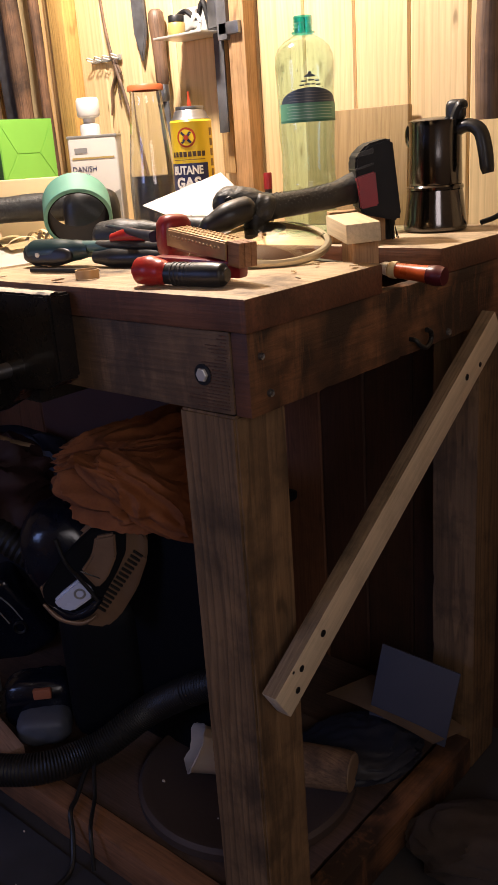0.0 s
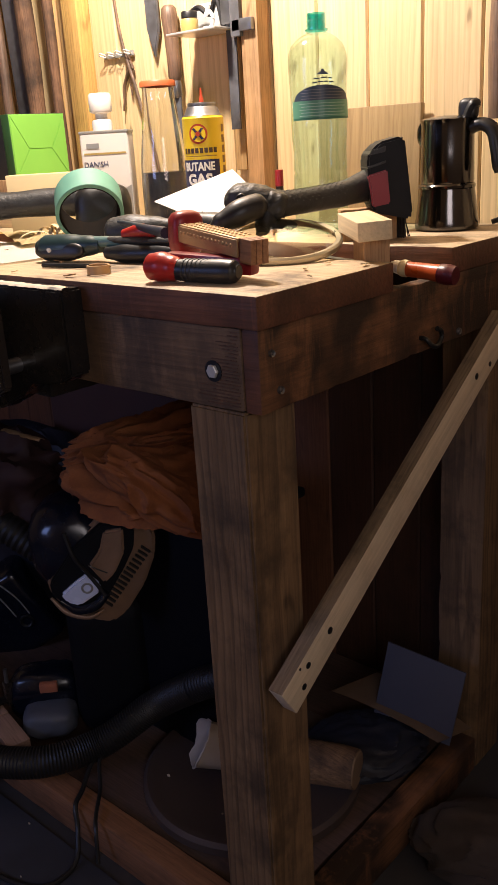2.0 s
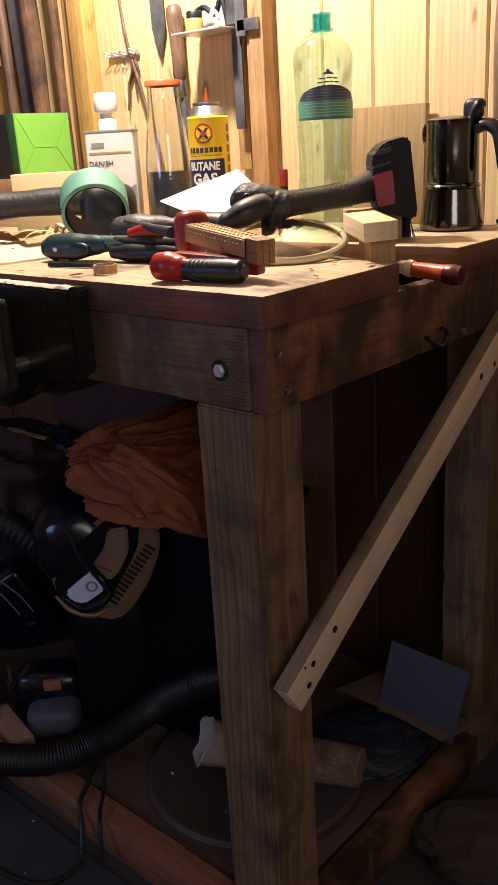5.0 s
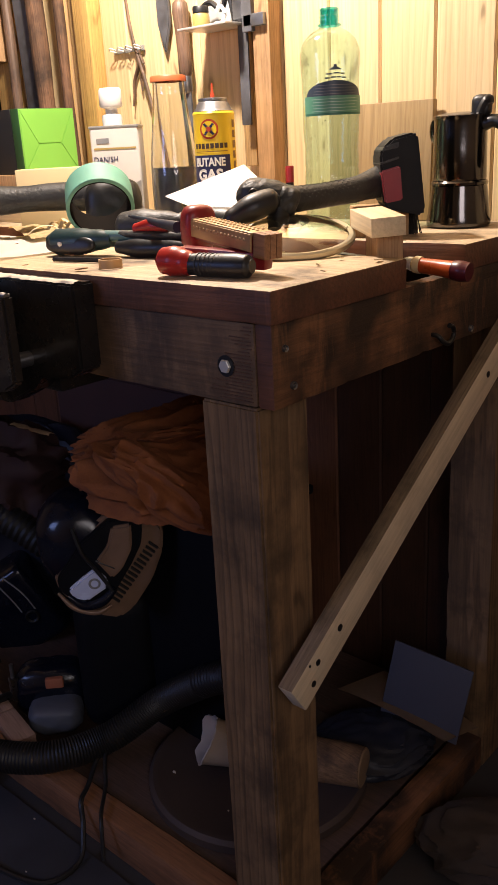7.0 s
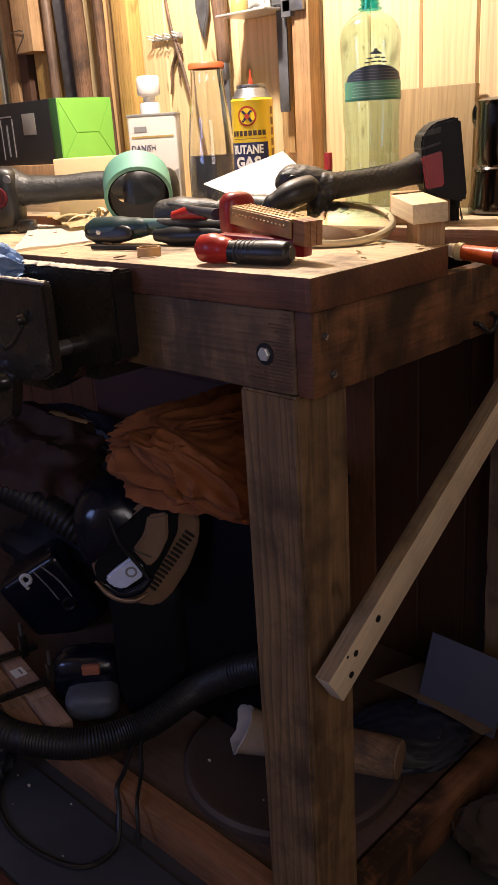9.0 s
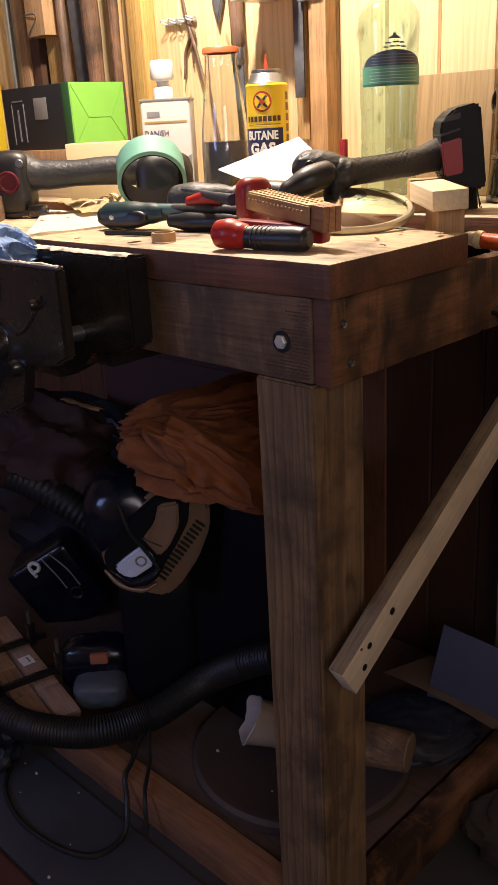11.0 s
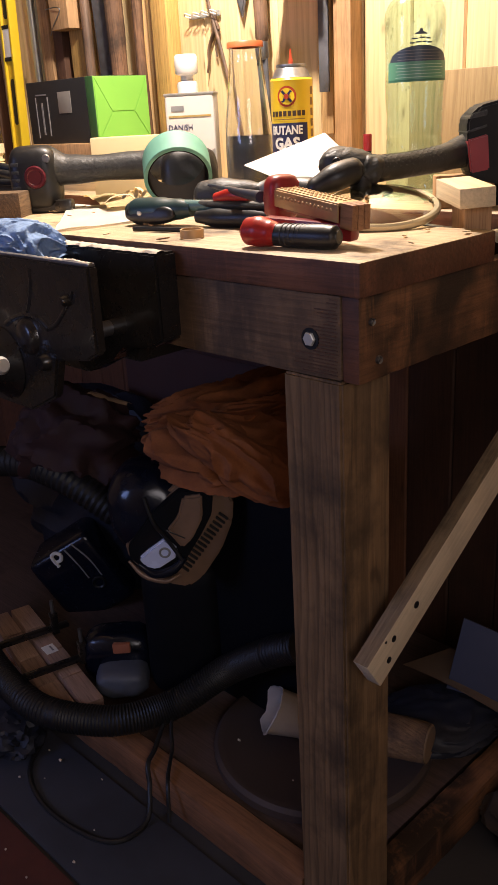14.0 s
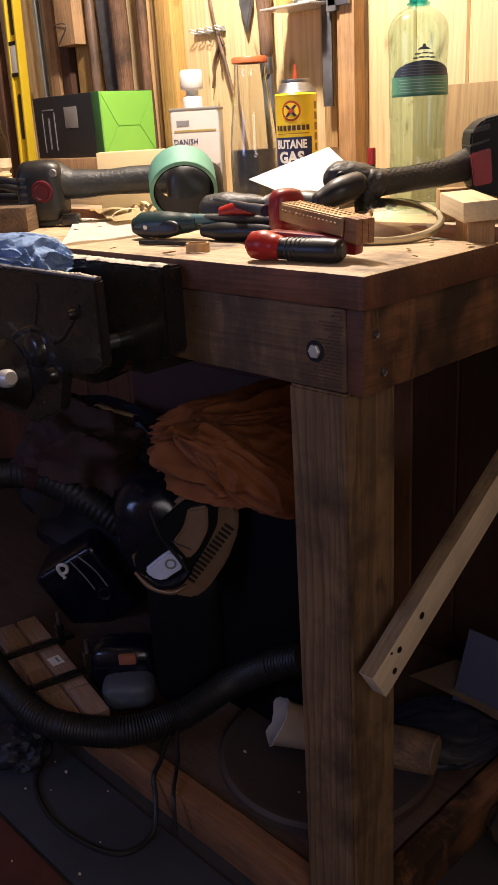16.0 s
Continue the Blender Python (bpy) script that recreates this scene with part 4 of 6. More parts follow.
def butane_can():
    th = thing("butane_can", "yellow and blue butane gas can with a red nozzle", "gas can", Matrix.Translation((-0.604, 0.565, Z)) @ pose(0, 0, 0, 0, 0, 40))
    r = 0.0385
    part("body", lathe([(0, 0.002), (r - 0.003, 0.0), (r + 0.0006, 0.002), (r + 0.0006, 0.006), (r, 0.008), (r, 0.196), (r + 0.0006, 0.199), (r - 0.002, 0.203), (0, 0.203)], 48), M_YELLOW, th)
    part("dome", lathe([(r - 0.0015, 0.2032), (r - 0.006, 0.208), (0.029, 0.217), (0.026, 0.220), (0.027, 0.2235), (0.026, 0.226), (0.012, 0.226), (0.010, 0.223), (0, 0.223)], 40), M_STEEL, th, "bare silvery metal shoulder")
    part("nozzle", lathe([(0.0045, 0.226), (0.0038, 0.234), (0.0024, 0.238), (0.0016, 0.252), (0, 0.252)], 14), M_REDPRINT, th, "thin red nozzle")

    def band(name, a0, a1, z0, z1, mat, rr=r + 0.0006):
        b = bmesh.new()
        cols = []
        for k in range(25):
            a = radians(a0 + (a1 - a0) * k / 24)
            cols.append([b.verts.new((rr * math.sin(a), -rr * math.cos(a), z)) for z in (z0, z1)])
        for p, q in zip(cols, cols[1:]):
            b.faces.new((p[0], q[0], q[1], p[1]))
        return part(name, b, mat, th)

    band("label_panel", -78, 46, 0.012, 0.127, M_NAVY)
    for k in range(8):
        band("print_bar", -62 + 13 * k, -52 + 13 * k, 0.1385, 0.1475, M_PRINTDARK)
    band("print_bar", -60, 38, 0.1325, 0.1340, M_BROWNPRINT)
    for k in range(9):
        band("side_print_bar", 60, 74, 0.03 + 0.018 * k, 0.043 + 0.018 * k, M_BROWNPRINT)

    def flat(name, pts, rr, mat, parent):
        """A printed patch bent round the can, from points across and up."""
        b = bmesh.new()
        b.faces.new([b.verts.new(((r + rr) * math.sin(x / r - 0.20), -(r + rr) * math.cos(x / r - 0.20), 0.172 + z)) for x, z in pts])
        return part(name, b, mat, parent)

    def disc(rad):
        return [(rad * math.cos(2 * math.pi * k / 32), rad * math.sin(2 * math.pi * k / 32)) for k in range(32)]

    badge = flat("badge", disc(0.0175), 0.0009, M_REDPRINT, th)
    flat("badge_field", disc(0.0138), 0.0014, M_YELLOW, badge)
    for sx in (-1, 1):
        flat("badge_print", [(sx * -0.0105, 0.0085), (sx * -0.0065, 0.0105), (sx * 0.0105, -0.0085), (sx * 0.0065, -0.0105)], 0.0019 + 0.0003 * sx, M_NAVY, badge)
    flat("badge_print", [(-0.0035, 0.004), (0.0035, 0.004), (0.0035, -0.004), (-0.0035, -0.004)], 0.0026, M_REDPRINT, badge)
    turn = pose(0, 0, 0, 0, 0, -16)
    lettering("BUTANE", 0.0205, turn @ Matrix.Translation((0, 0, 0.108)), M_WHITE, th, r + 0.0012, squeeze=0.80, bold=0.0007)
    lettering("GAS", 0.0270, turn @ Matrix.Translation((0, 0, 0.083)), M_WHITE, th, r + 0.0012, squeeze=1.0, bold=0.0011)


butane_can()


def oil_tin():
    th = thing("oil_tin", "rectangular white tin of danish oil with a white cap", "tin", Matrix.Translation((-0.868, 0.552, Z)) @ pose(0, 0, 0, 0, 0, 38))
    w, d, h = 0.100, 0.058, 0.190
    part("body", box((w, d, h), (0, 0, h / 2), 0.006, segments=3), M_TIN, th)
    part("top_rim", box((w + 0.002, d + 0.002, 0.006), (0, 0, h - 0.001), 0.0025), M_TINSIDE, th)
    part("neck", lathe([(0.020, h + 0.002), (0.0205, h + 0.016), (0.019, h + 0.022), (0.015, h + 0.024), (0, h + 0.024)], 30, Matrix.Translation((-0.006, 0, 0))), M_WHITE, th)
    part("cap", lathe([(0, h + 0.0245), (0.012, h + 0.0245), (0.0125, h + 0.034), (0.0215, h + 0.037), (0.0232, h + 0.041), (0.0228, h + 0.069), (0.020, h + 0.073), (0, h + 0.073)], 30, Matrix.Translation((-0.006, 0, 0))), M_WHITE, th, "white stacked plastic cap")
    y = -d / 2 - 0.0006
    part("gold_band", box((w * 0.86, 0.0008, 0.0035), (0, y, 0.148), 0), M_GOLDPRINT, th)
    part("brand_bar", box((0.026, 0.0008, 0.010), (-0.024, y, 0.163), 0), M_INK, th)
    lettering("DANISH", 0.0155, Matrix.Translation((-0.020, y, 0.122)), M_NAVY, th, name="lettering", squeeze=0.9)
    lettering("OIL", 0.0155, Matrix.Translation((-0.018, y, 0.107)), M_NAVY, th, name="lettering", squeeze=0.9)
    part("label_photo", slab_of([(0.048, 0.085), (0.048, 0.02), (-0.045, 0.02), (-0.01, 0.055)], 0.0008, 0, Matrix.Translation((0, y, 0))), M_TINSIDE, th, "grey printed picture area")
    for k in range(4):
        part("print_bar", box((0.07, 0.0008, 0.003), (0, y - 0.0005, 0.03 + 0.011 * k), 0), M_INK, th)


oil_tin()


def glass_flask():
    th = thing("glass_bottle", "tapered clear glass bottle half full of dark liquid", "bottle", Matrix.Translation((-0.762, 0.607, Z)))
    part("body", lathe([(0, 0.003), (0.042, 0.0), (0.048, 0.006), (0.0485, 0.08), (0.047, 0.12), (0.040, 0.18), (0.033, 0.24), (0.0315, 0.262), (0.033, 0.268), (0.0305, 0.268), (0.029, 0.262), (0.0305, 0.24), (0.0375, 0.18), (0.0445, 0.12), (0.046, 0.08), (0.0455, 0.008), (0.0, 0.007)], 40), M_FLASK, th)
    part("liquid", lathe([(0, 0.009), (0.040, 0.009), (0.0450, 0.012), (0.0455, 0.08), (0.0442, 0.106), (0, 0.106)], 40), M_LIQUID, th, "dark liquid")
    part("lid", lathe([(0.033, 0.266), (0.0358, 0.267), (0.0358, 0.275), (0.034, 0.2775), (0, 0.2775)], 36), M_LIDORANGE, th, "orange-red press lid")


glass_flask()


def green_carton():
    th = thing("tool_carton", "black cardboard carton with a bright green end", "carton", Matrix.Translation((-1.268, 0.577, 1.104)))
    lx, ly, h = 0.272, 0.15, 0.137
    part("body", box((lx - 0.03, ly, h), (-0.015, 0, h / 2), 0.002), M_BOXBLACK, th)
    part("green_sleeve", box((0.0285, ly, h), (lx / 2 - 0.0150, 0, h / 2), 0.002), M_DKGREEN, th)
    x = lx / 2 + 0.0002
    end = part("end_panel", box((0.0012, ly - 0.002, h - 0.002), (x, 0, h / 2), 0.0004), M_GREEN, th, "bright green folded end flaps")
    # folded flaps: four plates that meet in a lying H, each eased at its edge
    a, b2 = ly / 2 - 0.003, h - 0.003
    yc, zc = 0.030, h / 2 - 0.006
    turn = Matrix.Translation((x + 0.0012, 0, 0)) @ pose(0, 0, 0, 0, 0, 90)
    for pts in ([(-a, b2), (a, b2), (yc, zc + 0.001), (-yc, zc + 0.001)], [(-a, 0.003), (-yc, zc - 0.001), (yc, zc - 0.001), (a, 0.003)],
                [(-a - 0.0005, 0.005), (-a - 0.0005, b2 - 0.003), (-yc - 0.002, zc)], [(a + 0.0005, 0.005), (yc + 0.002, zc), (a + 0.0005, b2 - 0.003)]):
        part("flap", slab_of(pts, 0.0014, 0.0005, turn), M_GREEN, end)
    y = -ly / 2 - 0.0006
    part("picture", box((0.052, 0.0008, 0.046), (0.02, y, 0.088), 0.0003), M_TINSIDE, th, "grey printed picture")
    part("print_bar", box((0.004, 0.0008, 0.085), (-0.05, y, 0.06), 0), M_INK, th)
    part("print_bar", box((0.006, 0.0008, 0.07), (-0.075, y, 0.055), 0), M_INK, th)
    part("print_bar", box((0.003, 0.0008, 0.09), (-0.10, y, 0.058), 0), M_INK, th)
    part("print_bar", box((0.045, 0.0008, 0.003), (-0.075, y, 0.108), 0), M_INK, th)
    # what it stands on
    sup = thing("timber_offcut", "stacked pale timber offcut under a carton", "timber offcut", Matrix.Translation((-1.18, 0.57, Z)))
    part("timber", box((0.42, 0.17, 0.050), (0, 0, 0.025), 0.003), M_PALE, sup)
    part("timber", box((0.40, 0.16, 0.0515), (-0.01, 0, 0.0775), 0.003), M_STUD, sup)


green_carton()


def cream_card():
    th = thing("cream_block", "cream-coloured wooden block standing on the bench", "wood block", Matrix.Translation((-0.938, 0.43, Z)) @ pose(0, 0, 0, 0, 0, 40))
    part("timber", box((0.135, 0.05, 0.117), (0, 0, 0.0585), 0.003), M_CREAM, th)


cream_card()

# ---------------------------------------------------------------- tools and clutter on the bench top
def facing(x, y, z, turn=46.0, rx=0.0, ry=0.0):
    return Matrix.Translation((x, y, z)) @ pose(0, 0, 0, 0, 0, turn) @ pose(0, 0, 0, rx, ry, 0)


def masking_tape():
    th = thing("masking_tape", "roll of green masking tape stood on edge", "tape roll", facing(-0.585, 0.262, 1.068, 52, 30))
    r, q, w = 0.0555, 0.0495, 0.025
    turn = pose(0, 0, 0, 90, 0, 0)
    part("tape", lathe([(q, -w), (r - 0.001, -w), (r, -w + 0.001), (r, w - 0.001), (r - 0.001, w), (q, w)], 64, turn), M_TAPE, th)
    part("core", lathe([(q - 0.0002, w - 0.0005), (q - 0.0022, w - 0.0005), (q - 0.0022, -w + 0.0005), (q - 0.0002, -w + 0.0005)], 64, turn), M_TAPE_CORE, th, "card core coloured near black for the shade inside")


masking_tape()


def ribs(parent, a, b, r, count, mat, name="grip_rib", thick=0.0016, part_of=1.0):
    a, b = Vector(a), Vector(b)
    for k in range(count):
        p = a.lerp(b, (k + 0.5) / count)
        m = Matrix.Translation(p) @ (b - a).to_track_quat("Z", "Y").to_matrix().to_4x4()
        part(name, lathe([(r * 0.9, -thick), (r * 1.015, -thick * 0.6), (r * 1.015, thick * 0.6), (r * 0.9, thick)], 18, m), mat, parent)


def snips():
    th = thing("garden_snips", "hand snips with a teal and black grip and red accents", "snips")
    h = part("upper_grip", sweep([(-0.523, 0.112, 1.020), (-0.505, 0.116, 1.020), (-0.47, 0.124, 1.021), (-0.44, 0.135, 1.023), (-0.415, 0.142, 1.024)], [0.012, 0.0195, 0.0195, 0.015, 0.011], 18, flat=1.0), M_DEEPTEAL, th, "thick dark teal plastic grip")
    part("grip_shell", sweep([(-0.517, 0.113, 1.0275), (-0.50, 0.117, 1.0285), (-0.47, 0.125, 1.0285), (-0.44, 0.136, 1.028), (-0.40, 0.146, 1.0285), (-0.375, 0.15, 1.027)], [0.009, 0.0125, 0.0125, 0.010, 0.009, 0.006], 16, flat=0.85), M_TEAL, h, "teal plastic upper shell")
    part("grip_inset", blob((0.090, 0.018, 0.027), (0, 0, 0), 0, 1, 0, 4, Matrix.Translation((-0.476, 0.1115, 1.0175)) @ pose(0, 0, 0, -12, 0, 13), power=2.6), M_BLACK, h, "black rubber inset")
    part("rivet", lathe([(0, 0.001), (0.004, 0.0005), (0.005, -0.002)], 12, Matrix.Translation((-0.486, 0.1005, 1.021)) @ pose(0, 0, 0, 50, 0, 20)), M_ZINC, h)
    part("lower_grip", sweep([(-0.40, 0.138, 1.014), (-0.36, 0.145, 1.013), (-0.31, 0.155, 1.014), (-0.26, 0.16, 1.015)], [0.009, 0.014, 0.013, 0.008], 14), M_BLACK, th)
    part("spring_cover", sweep([(-0.375, 0.152, 1.038), (-0.345, 0.158, 1.043), (-0.315, 0.16, 1.040)], [0.008, 0.0105, 0.007], 12), M_RED, th, "red plastic accent")
    part("upper_arm", sweep([(-0.40, 0.146, 1.031), (-0.34, 0.155, 1.030), (-0.27, 0.165, 1.030)], [0.008, 0.010, 0.008], 12, flat=0.7), M_RUBBER, th)
    part("blade", box((0.075, 0.004, 0.018), (0, 0, 0), 0.0012, between((-0.27, 0.155, 1.014), (-0.20, 0.16, 1.014))), M_STEEL, th, "short steel blade")


snips()


def driver():
    th = thing("screwdriver", "screwdriver with a dark grey bulb grip and blue shaft", "screwdriver")
    part("grip", sweep([(-0.475, 0.205, 1.030), (-0.462, 0.209, 1.032), (-0.435, 0.222, 1.034), (-0.405, 0.238, 1.037), (-0.38, 0.25, 1.039)], [0.011, 0.024, 0.026, 0.019, 0.012], 20), M_RUBBER, th, "dark grey bulb-shaped grip")
    part("collar", sweep([(-0.38, 0.25, 1.039), (-0.36, 0.262, 1.044), (-0.335, 0.275, 1.05)], [0.014, 0.017, 0.010], 14), M_STEEL, th)
    part("cap", sweep([(-0.345, 0.262, 1.042), (-0.31, 0.275, 1.036), (-0.28, 0.285, 1.03)], [0.018, 0.022, 0.012], 14), M_BLACK, th)
    sh = thing("long_shaft_tool", "slim dark blue tool shaft lying across other tools", "tool shaft")
    part("shaft", sweep([(-0.438, 0.196, 1.051), (-0.41, 0.184, 1.0505), (-0.33, 0.148, 1.049), (-0.25, 0.115, 1.047)], [0.0015, 0.0035, 0.0052, 0.0075], 10), M_BLUESTEEL, sh)


driver()


def red_knife():
    th = thing("red_handled_cutter", "hand cutter with a glossy red knob and black ribbed grip", "hand tool")
    part("knob", sweep([(-0.197, 0.029, 1.018), (-0.189, 0.031, 1.018), (-0.174, 0.034, 1.018), (-0.159, 0.0365, 1.0165), (-0.150, 0.0385, 1.0155)], [0.008, 0.0160, 0.0178, 0.0150, 0.0128], 22), M_RED, th, "glossy red bulb end")
    g = part("grip", sweep([(-0.152, 0.0385, 1.0150), (-0.125, 0.043, 1.0145), (-0.092, 0.049, 1.0145), (-0.077, 0.052, 1.0145), (-0.070, 0.0535, 1.0145)], [0.0128, 0.0132, 0.0142, 0.0132, 0.008], 20), M_BLACK, th, "black ribbed rubber grip")
    ribs(g, (-0.143, 0.040, 1.0148), (-0.090, 0.050, 1.0146), 0.0137, 9, M_RUBBER)
    part("second_arm", box((0.125, 0.020, 0.020), (0.07, 0, 0), 0.005, between((-0.205, 0.066, 1.022), (-0.05, 0.092, 1.014))), M_DARKRED, th, "dark red metal arm")


red_knife()


def surform():
    a, b = (-0.222, 0.126, 1.048), (-0.066, 0.082, 1.036)
    m = between(a, b)
    th = thing("hand_rasp", "red hand rasp with a studded brass-coloured blade", "rasp", m)
    part("body", box((0.140, 0.026, 0.022), (0.075, 0, -0.004), 0.004), M_DARKRED, th, "dark red metal body")
    bl = part("blade", box((0.138, 0.030, 0.004), (0.078, -0.002, 0.010), 0.0015), M_BRASS, th, "studded brass-coloured blade")
    part("blade_side", box((0.138, 0.003, 0.020), (0.078, -0.0165, 0.0), 0.001), M_BRASS, th)
    tooth = lathe([(0.0022, 0), (0.0014, 0.0012), (0, 0.0016)], 7)
    me = bpy.data.meshes.new("tooth")
    tooth.to_mesh(me)
    tooth.free()
    me.materials.append(M_BRASS)
    for i in range(15):
        for j in range(3):
            ob = new("tooth", me)
            ob.parent = bl
            ob.location = (0.018 + 0.0083 * i + 0.004 * (j % 2), -0.012 + 0.010 * j, 0.012)
    for i in range(15):
        ob = new("tooth", me)
        ob.parent = bl
        ob.matrix_basis = Matrix.Translation((0.018 + 0.0083 * i, -0.018, 0.003)) @ pose(0, 0, 0, 90, 0, 0)
    part("end_cap", blob((0.030, 0.044, 0.056), (-0.003, 0, -0.002), power=4), M_DARKRED, th, "rounded red end cap")
    for k in range(3):
        part("wooden_end", box((0.024, 0.0078, 0.028), (0.158, -0.010 + 0.0085 * k, -0.002), 0.001), M_PALE_RED, th, "layered pale brown wooden end")


M_PALE_RED = wood("reddish_offcut", (0.46, 0.24, 0.12), (0.3, 0.13, 0.06), "x", 0.1, 0.1, 0.6, 0.3)
surform()


def pan_lid():
    th = thing("glass_pan_lid", "glass pan lid with a steel rim lying tilted", "pan lid", facing(-0.176, 0.254, 1.0225, 46, 12.5))
    r = 0.084
    part("glass", lathe([(r - 0.003, 0.0015), (r * 0.8, 0.010), (r * 0.5, 0.017), (0.012, 0.021), (0, 0.021)], 56), M_CLEAR, th, "domed clear glass")
    part("rim", lathe([(r - 0.005, -0.003), (r, -0.0055), (r + 0.0028, -0.002), (r + 0.0028, 0.003), (r, 0.0052), (r - 0.006, 0.004), (r - 0.005, -0.003)], 64), M_RIM, th, "bright steel rim")


pan_lid()


def cordless_tool():
    th = thing("cordless_cutter", "black cordless hand tool with a studded grip and red battery catch", "power tool")
    pts = [(-0.2318, 0.2823, 1.0695), (-0.2194, 0.3008, 1.0665), (-0.2037, 0.3327, 1.0670), (-0.1887, 0.3733, 1.0693), (-0.1751, 0.4107, 1.0735), (-0.1662, 0.4598, 1.0813)]
    line = smooth_line(pts, 8)
    part("grip", sweep(pts, [0.0185, 0.0190, 0.0172, 0.0172, 0.0185, 0.0230], 24), M_RUBBER, th, "studded grey rubber grip")
    head = part("head", blob((0.082, 0.056, 0.046), (0, 0, 0), 0.07, 1.8, 2, 5, Matrix.Translation((-0.2385, 0.2781, 1.0737)) @ pose(0, 0, 0, 0, 0, 42.5) @ pose(0, 0, 0, 0, 10, 0), power=2.5), M_RUBBER, th, "rounded worn grey gear head")
    part("collar", blob((0.034, 0.060, 0.042), (0, 0, 0), 0.09, 2, 5, 4, Matrix.Translation((-0.2159, 0.2953, 1.0662)) @ pose(0, 0, 0, 0, 0, 42.5) @ pose(0, 0, 0, 0, 22, 0), power=3), M_RUBBER, head)
    part("bolt_hole", lathe([(0, 0.0), (0.0045, 0.0), (0.0060, 0.0016), (0.0070, 0.0)], 16, Matrix.Translation((-0.2315, 0.2441, 1.0794)) @ pose(0, 0, 0, 90, 0, 35)), M_BLACK, head)
    part("lever", sweep([(-0.2550, 0.2021, 1.0416), (-0.2406, 0.2124, 1.0506), (-0.2239, 0.2328, 1.0617), (-0.2120, 0.2539, 1.0681), (-0.2074, 0.2652, 1.0680)], [0.006, 0.0150, 0.0205, 0.0195, 0.010], 20, flat=0.9), M_BLACK, th, "smooth black switch lever")
    part("spindle", sweep([(-0.2172, 0.2814, 1.0604), (-0.2133, 0.2732, 1.0444), (-0.2100, 0.2658, 1.0283)], [0.018, 0.0155, 0.013], 20), M_BLACK, th)
    part("pad", lathe([(0, 0.005), (0.024, 0.004), (0.029, 0.0015), (0.026, 0.0), (0, 0)], 28, Matrix.Translation((-0.2061, 0.2877, 1.0369)) @ pose(0, 0, 0, 10, 8, 0)), M_BLACK, th, "round black pad")
    m = Matrix.Translation((-0.1454, 0.4721, 1.0915)) @ pose(0, 0, 0, 0, 0, 42.5)
    k = 1 / 1190

    def outline(*p):
        return [(x * k, z * k) for x, z in p]

    bat = part("battery", slab_of(outline((-39, 33), (-34, 43), (-17, 59), (20, 67), (27, 63), (41, -62), (36, -72), (-24, -58), (-32, -50)), 0.070, 0.0035, m), M_BATTERY, th, "black slanted battery block")
    # raised bars in lighter rubber, standing in for highlights on the battery
    part("battery_ledge", slab_of(outline((-36, 38), (-31, 46), (-6, 53), (-6, 43)), 0.074, 0.0012, m), M_RUBBER, bat)
    part("battery_ledge", slab_of(outline((-38, 16), (-38, 20), (-6, 29), (-6, 25)), 0.074, 0.0008, m), M_RUBBER, bat)
    part("catch", slab_of(outline((-37, 6), (-4, 14), (1, -43), (-30, -48)), 0.076, 0.002, m), M_REDCATCH, bat, "red release catch")
    # block that props the battery end up
    px, py, pz = (-0.1508, 0.4793, 1.0469)
    prop = thing("timber_offcut", "short brown timber block propping up a tool", "timber offcut", Matrix.Translation((px - 0.01, py + 0.005, 1.0)) @ pose(0, 0, 0, 0, 0, 42))
    part("timber", box((0.085, 0.035, pz - 1.0), (-0.022, 0, (pz - 1.0) / 2), 0.002), M_STUD, prop)
    b = bmesh.new()
    for i in range(22):
        for j in range(6):
            n = (0.26 + 0.5 * i / 21) * (len(line) - 1)
            q = line[int(n)].lerp(line[int(n) + 1], n - int(n))
            along = (line[int(n) + 1] - line[int(n)]).normalized()
            side = along.cross(Vector((0, 0, 1))).normalized()
            a = radians(8 + 24 * j + 12 * (i % 2))
            q = q + 0.0182 * (math.cos(a) * side + math.sin(a) * side.cross(along))
            blob((0.0026, 0.0026, 0.0018), q, detail=1, bm=b)
    tagged(part("grip_studs", b, M_RUBBER, th), kind="stuff")


cordless_tool()


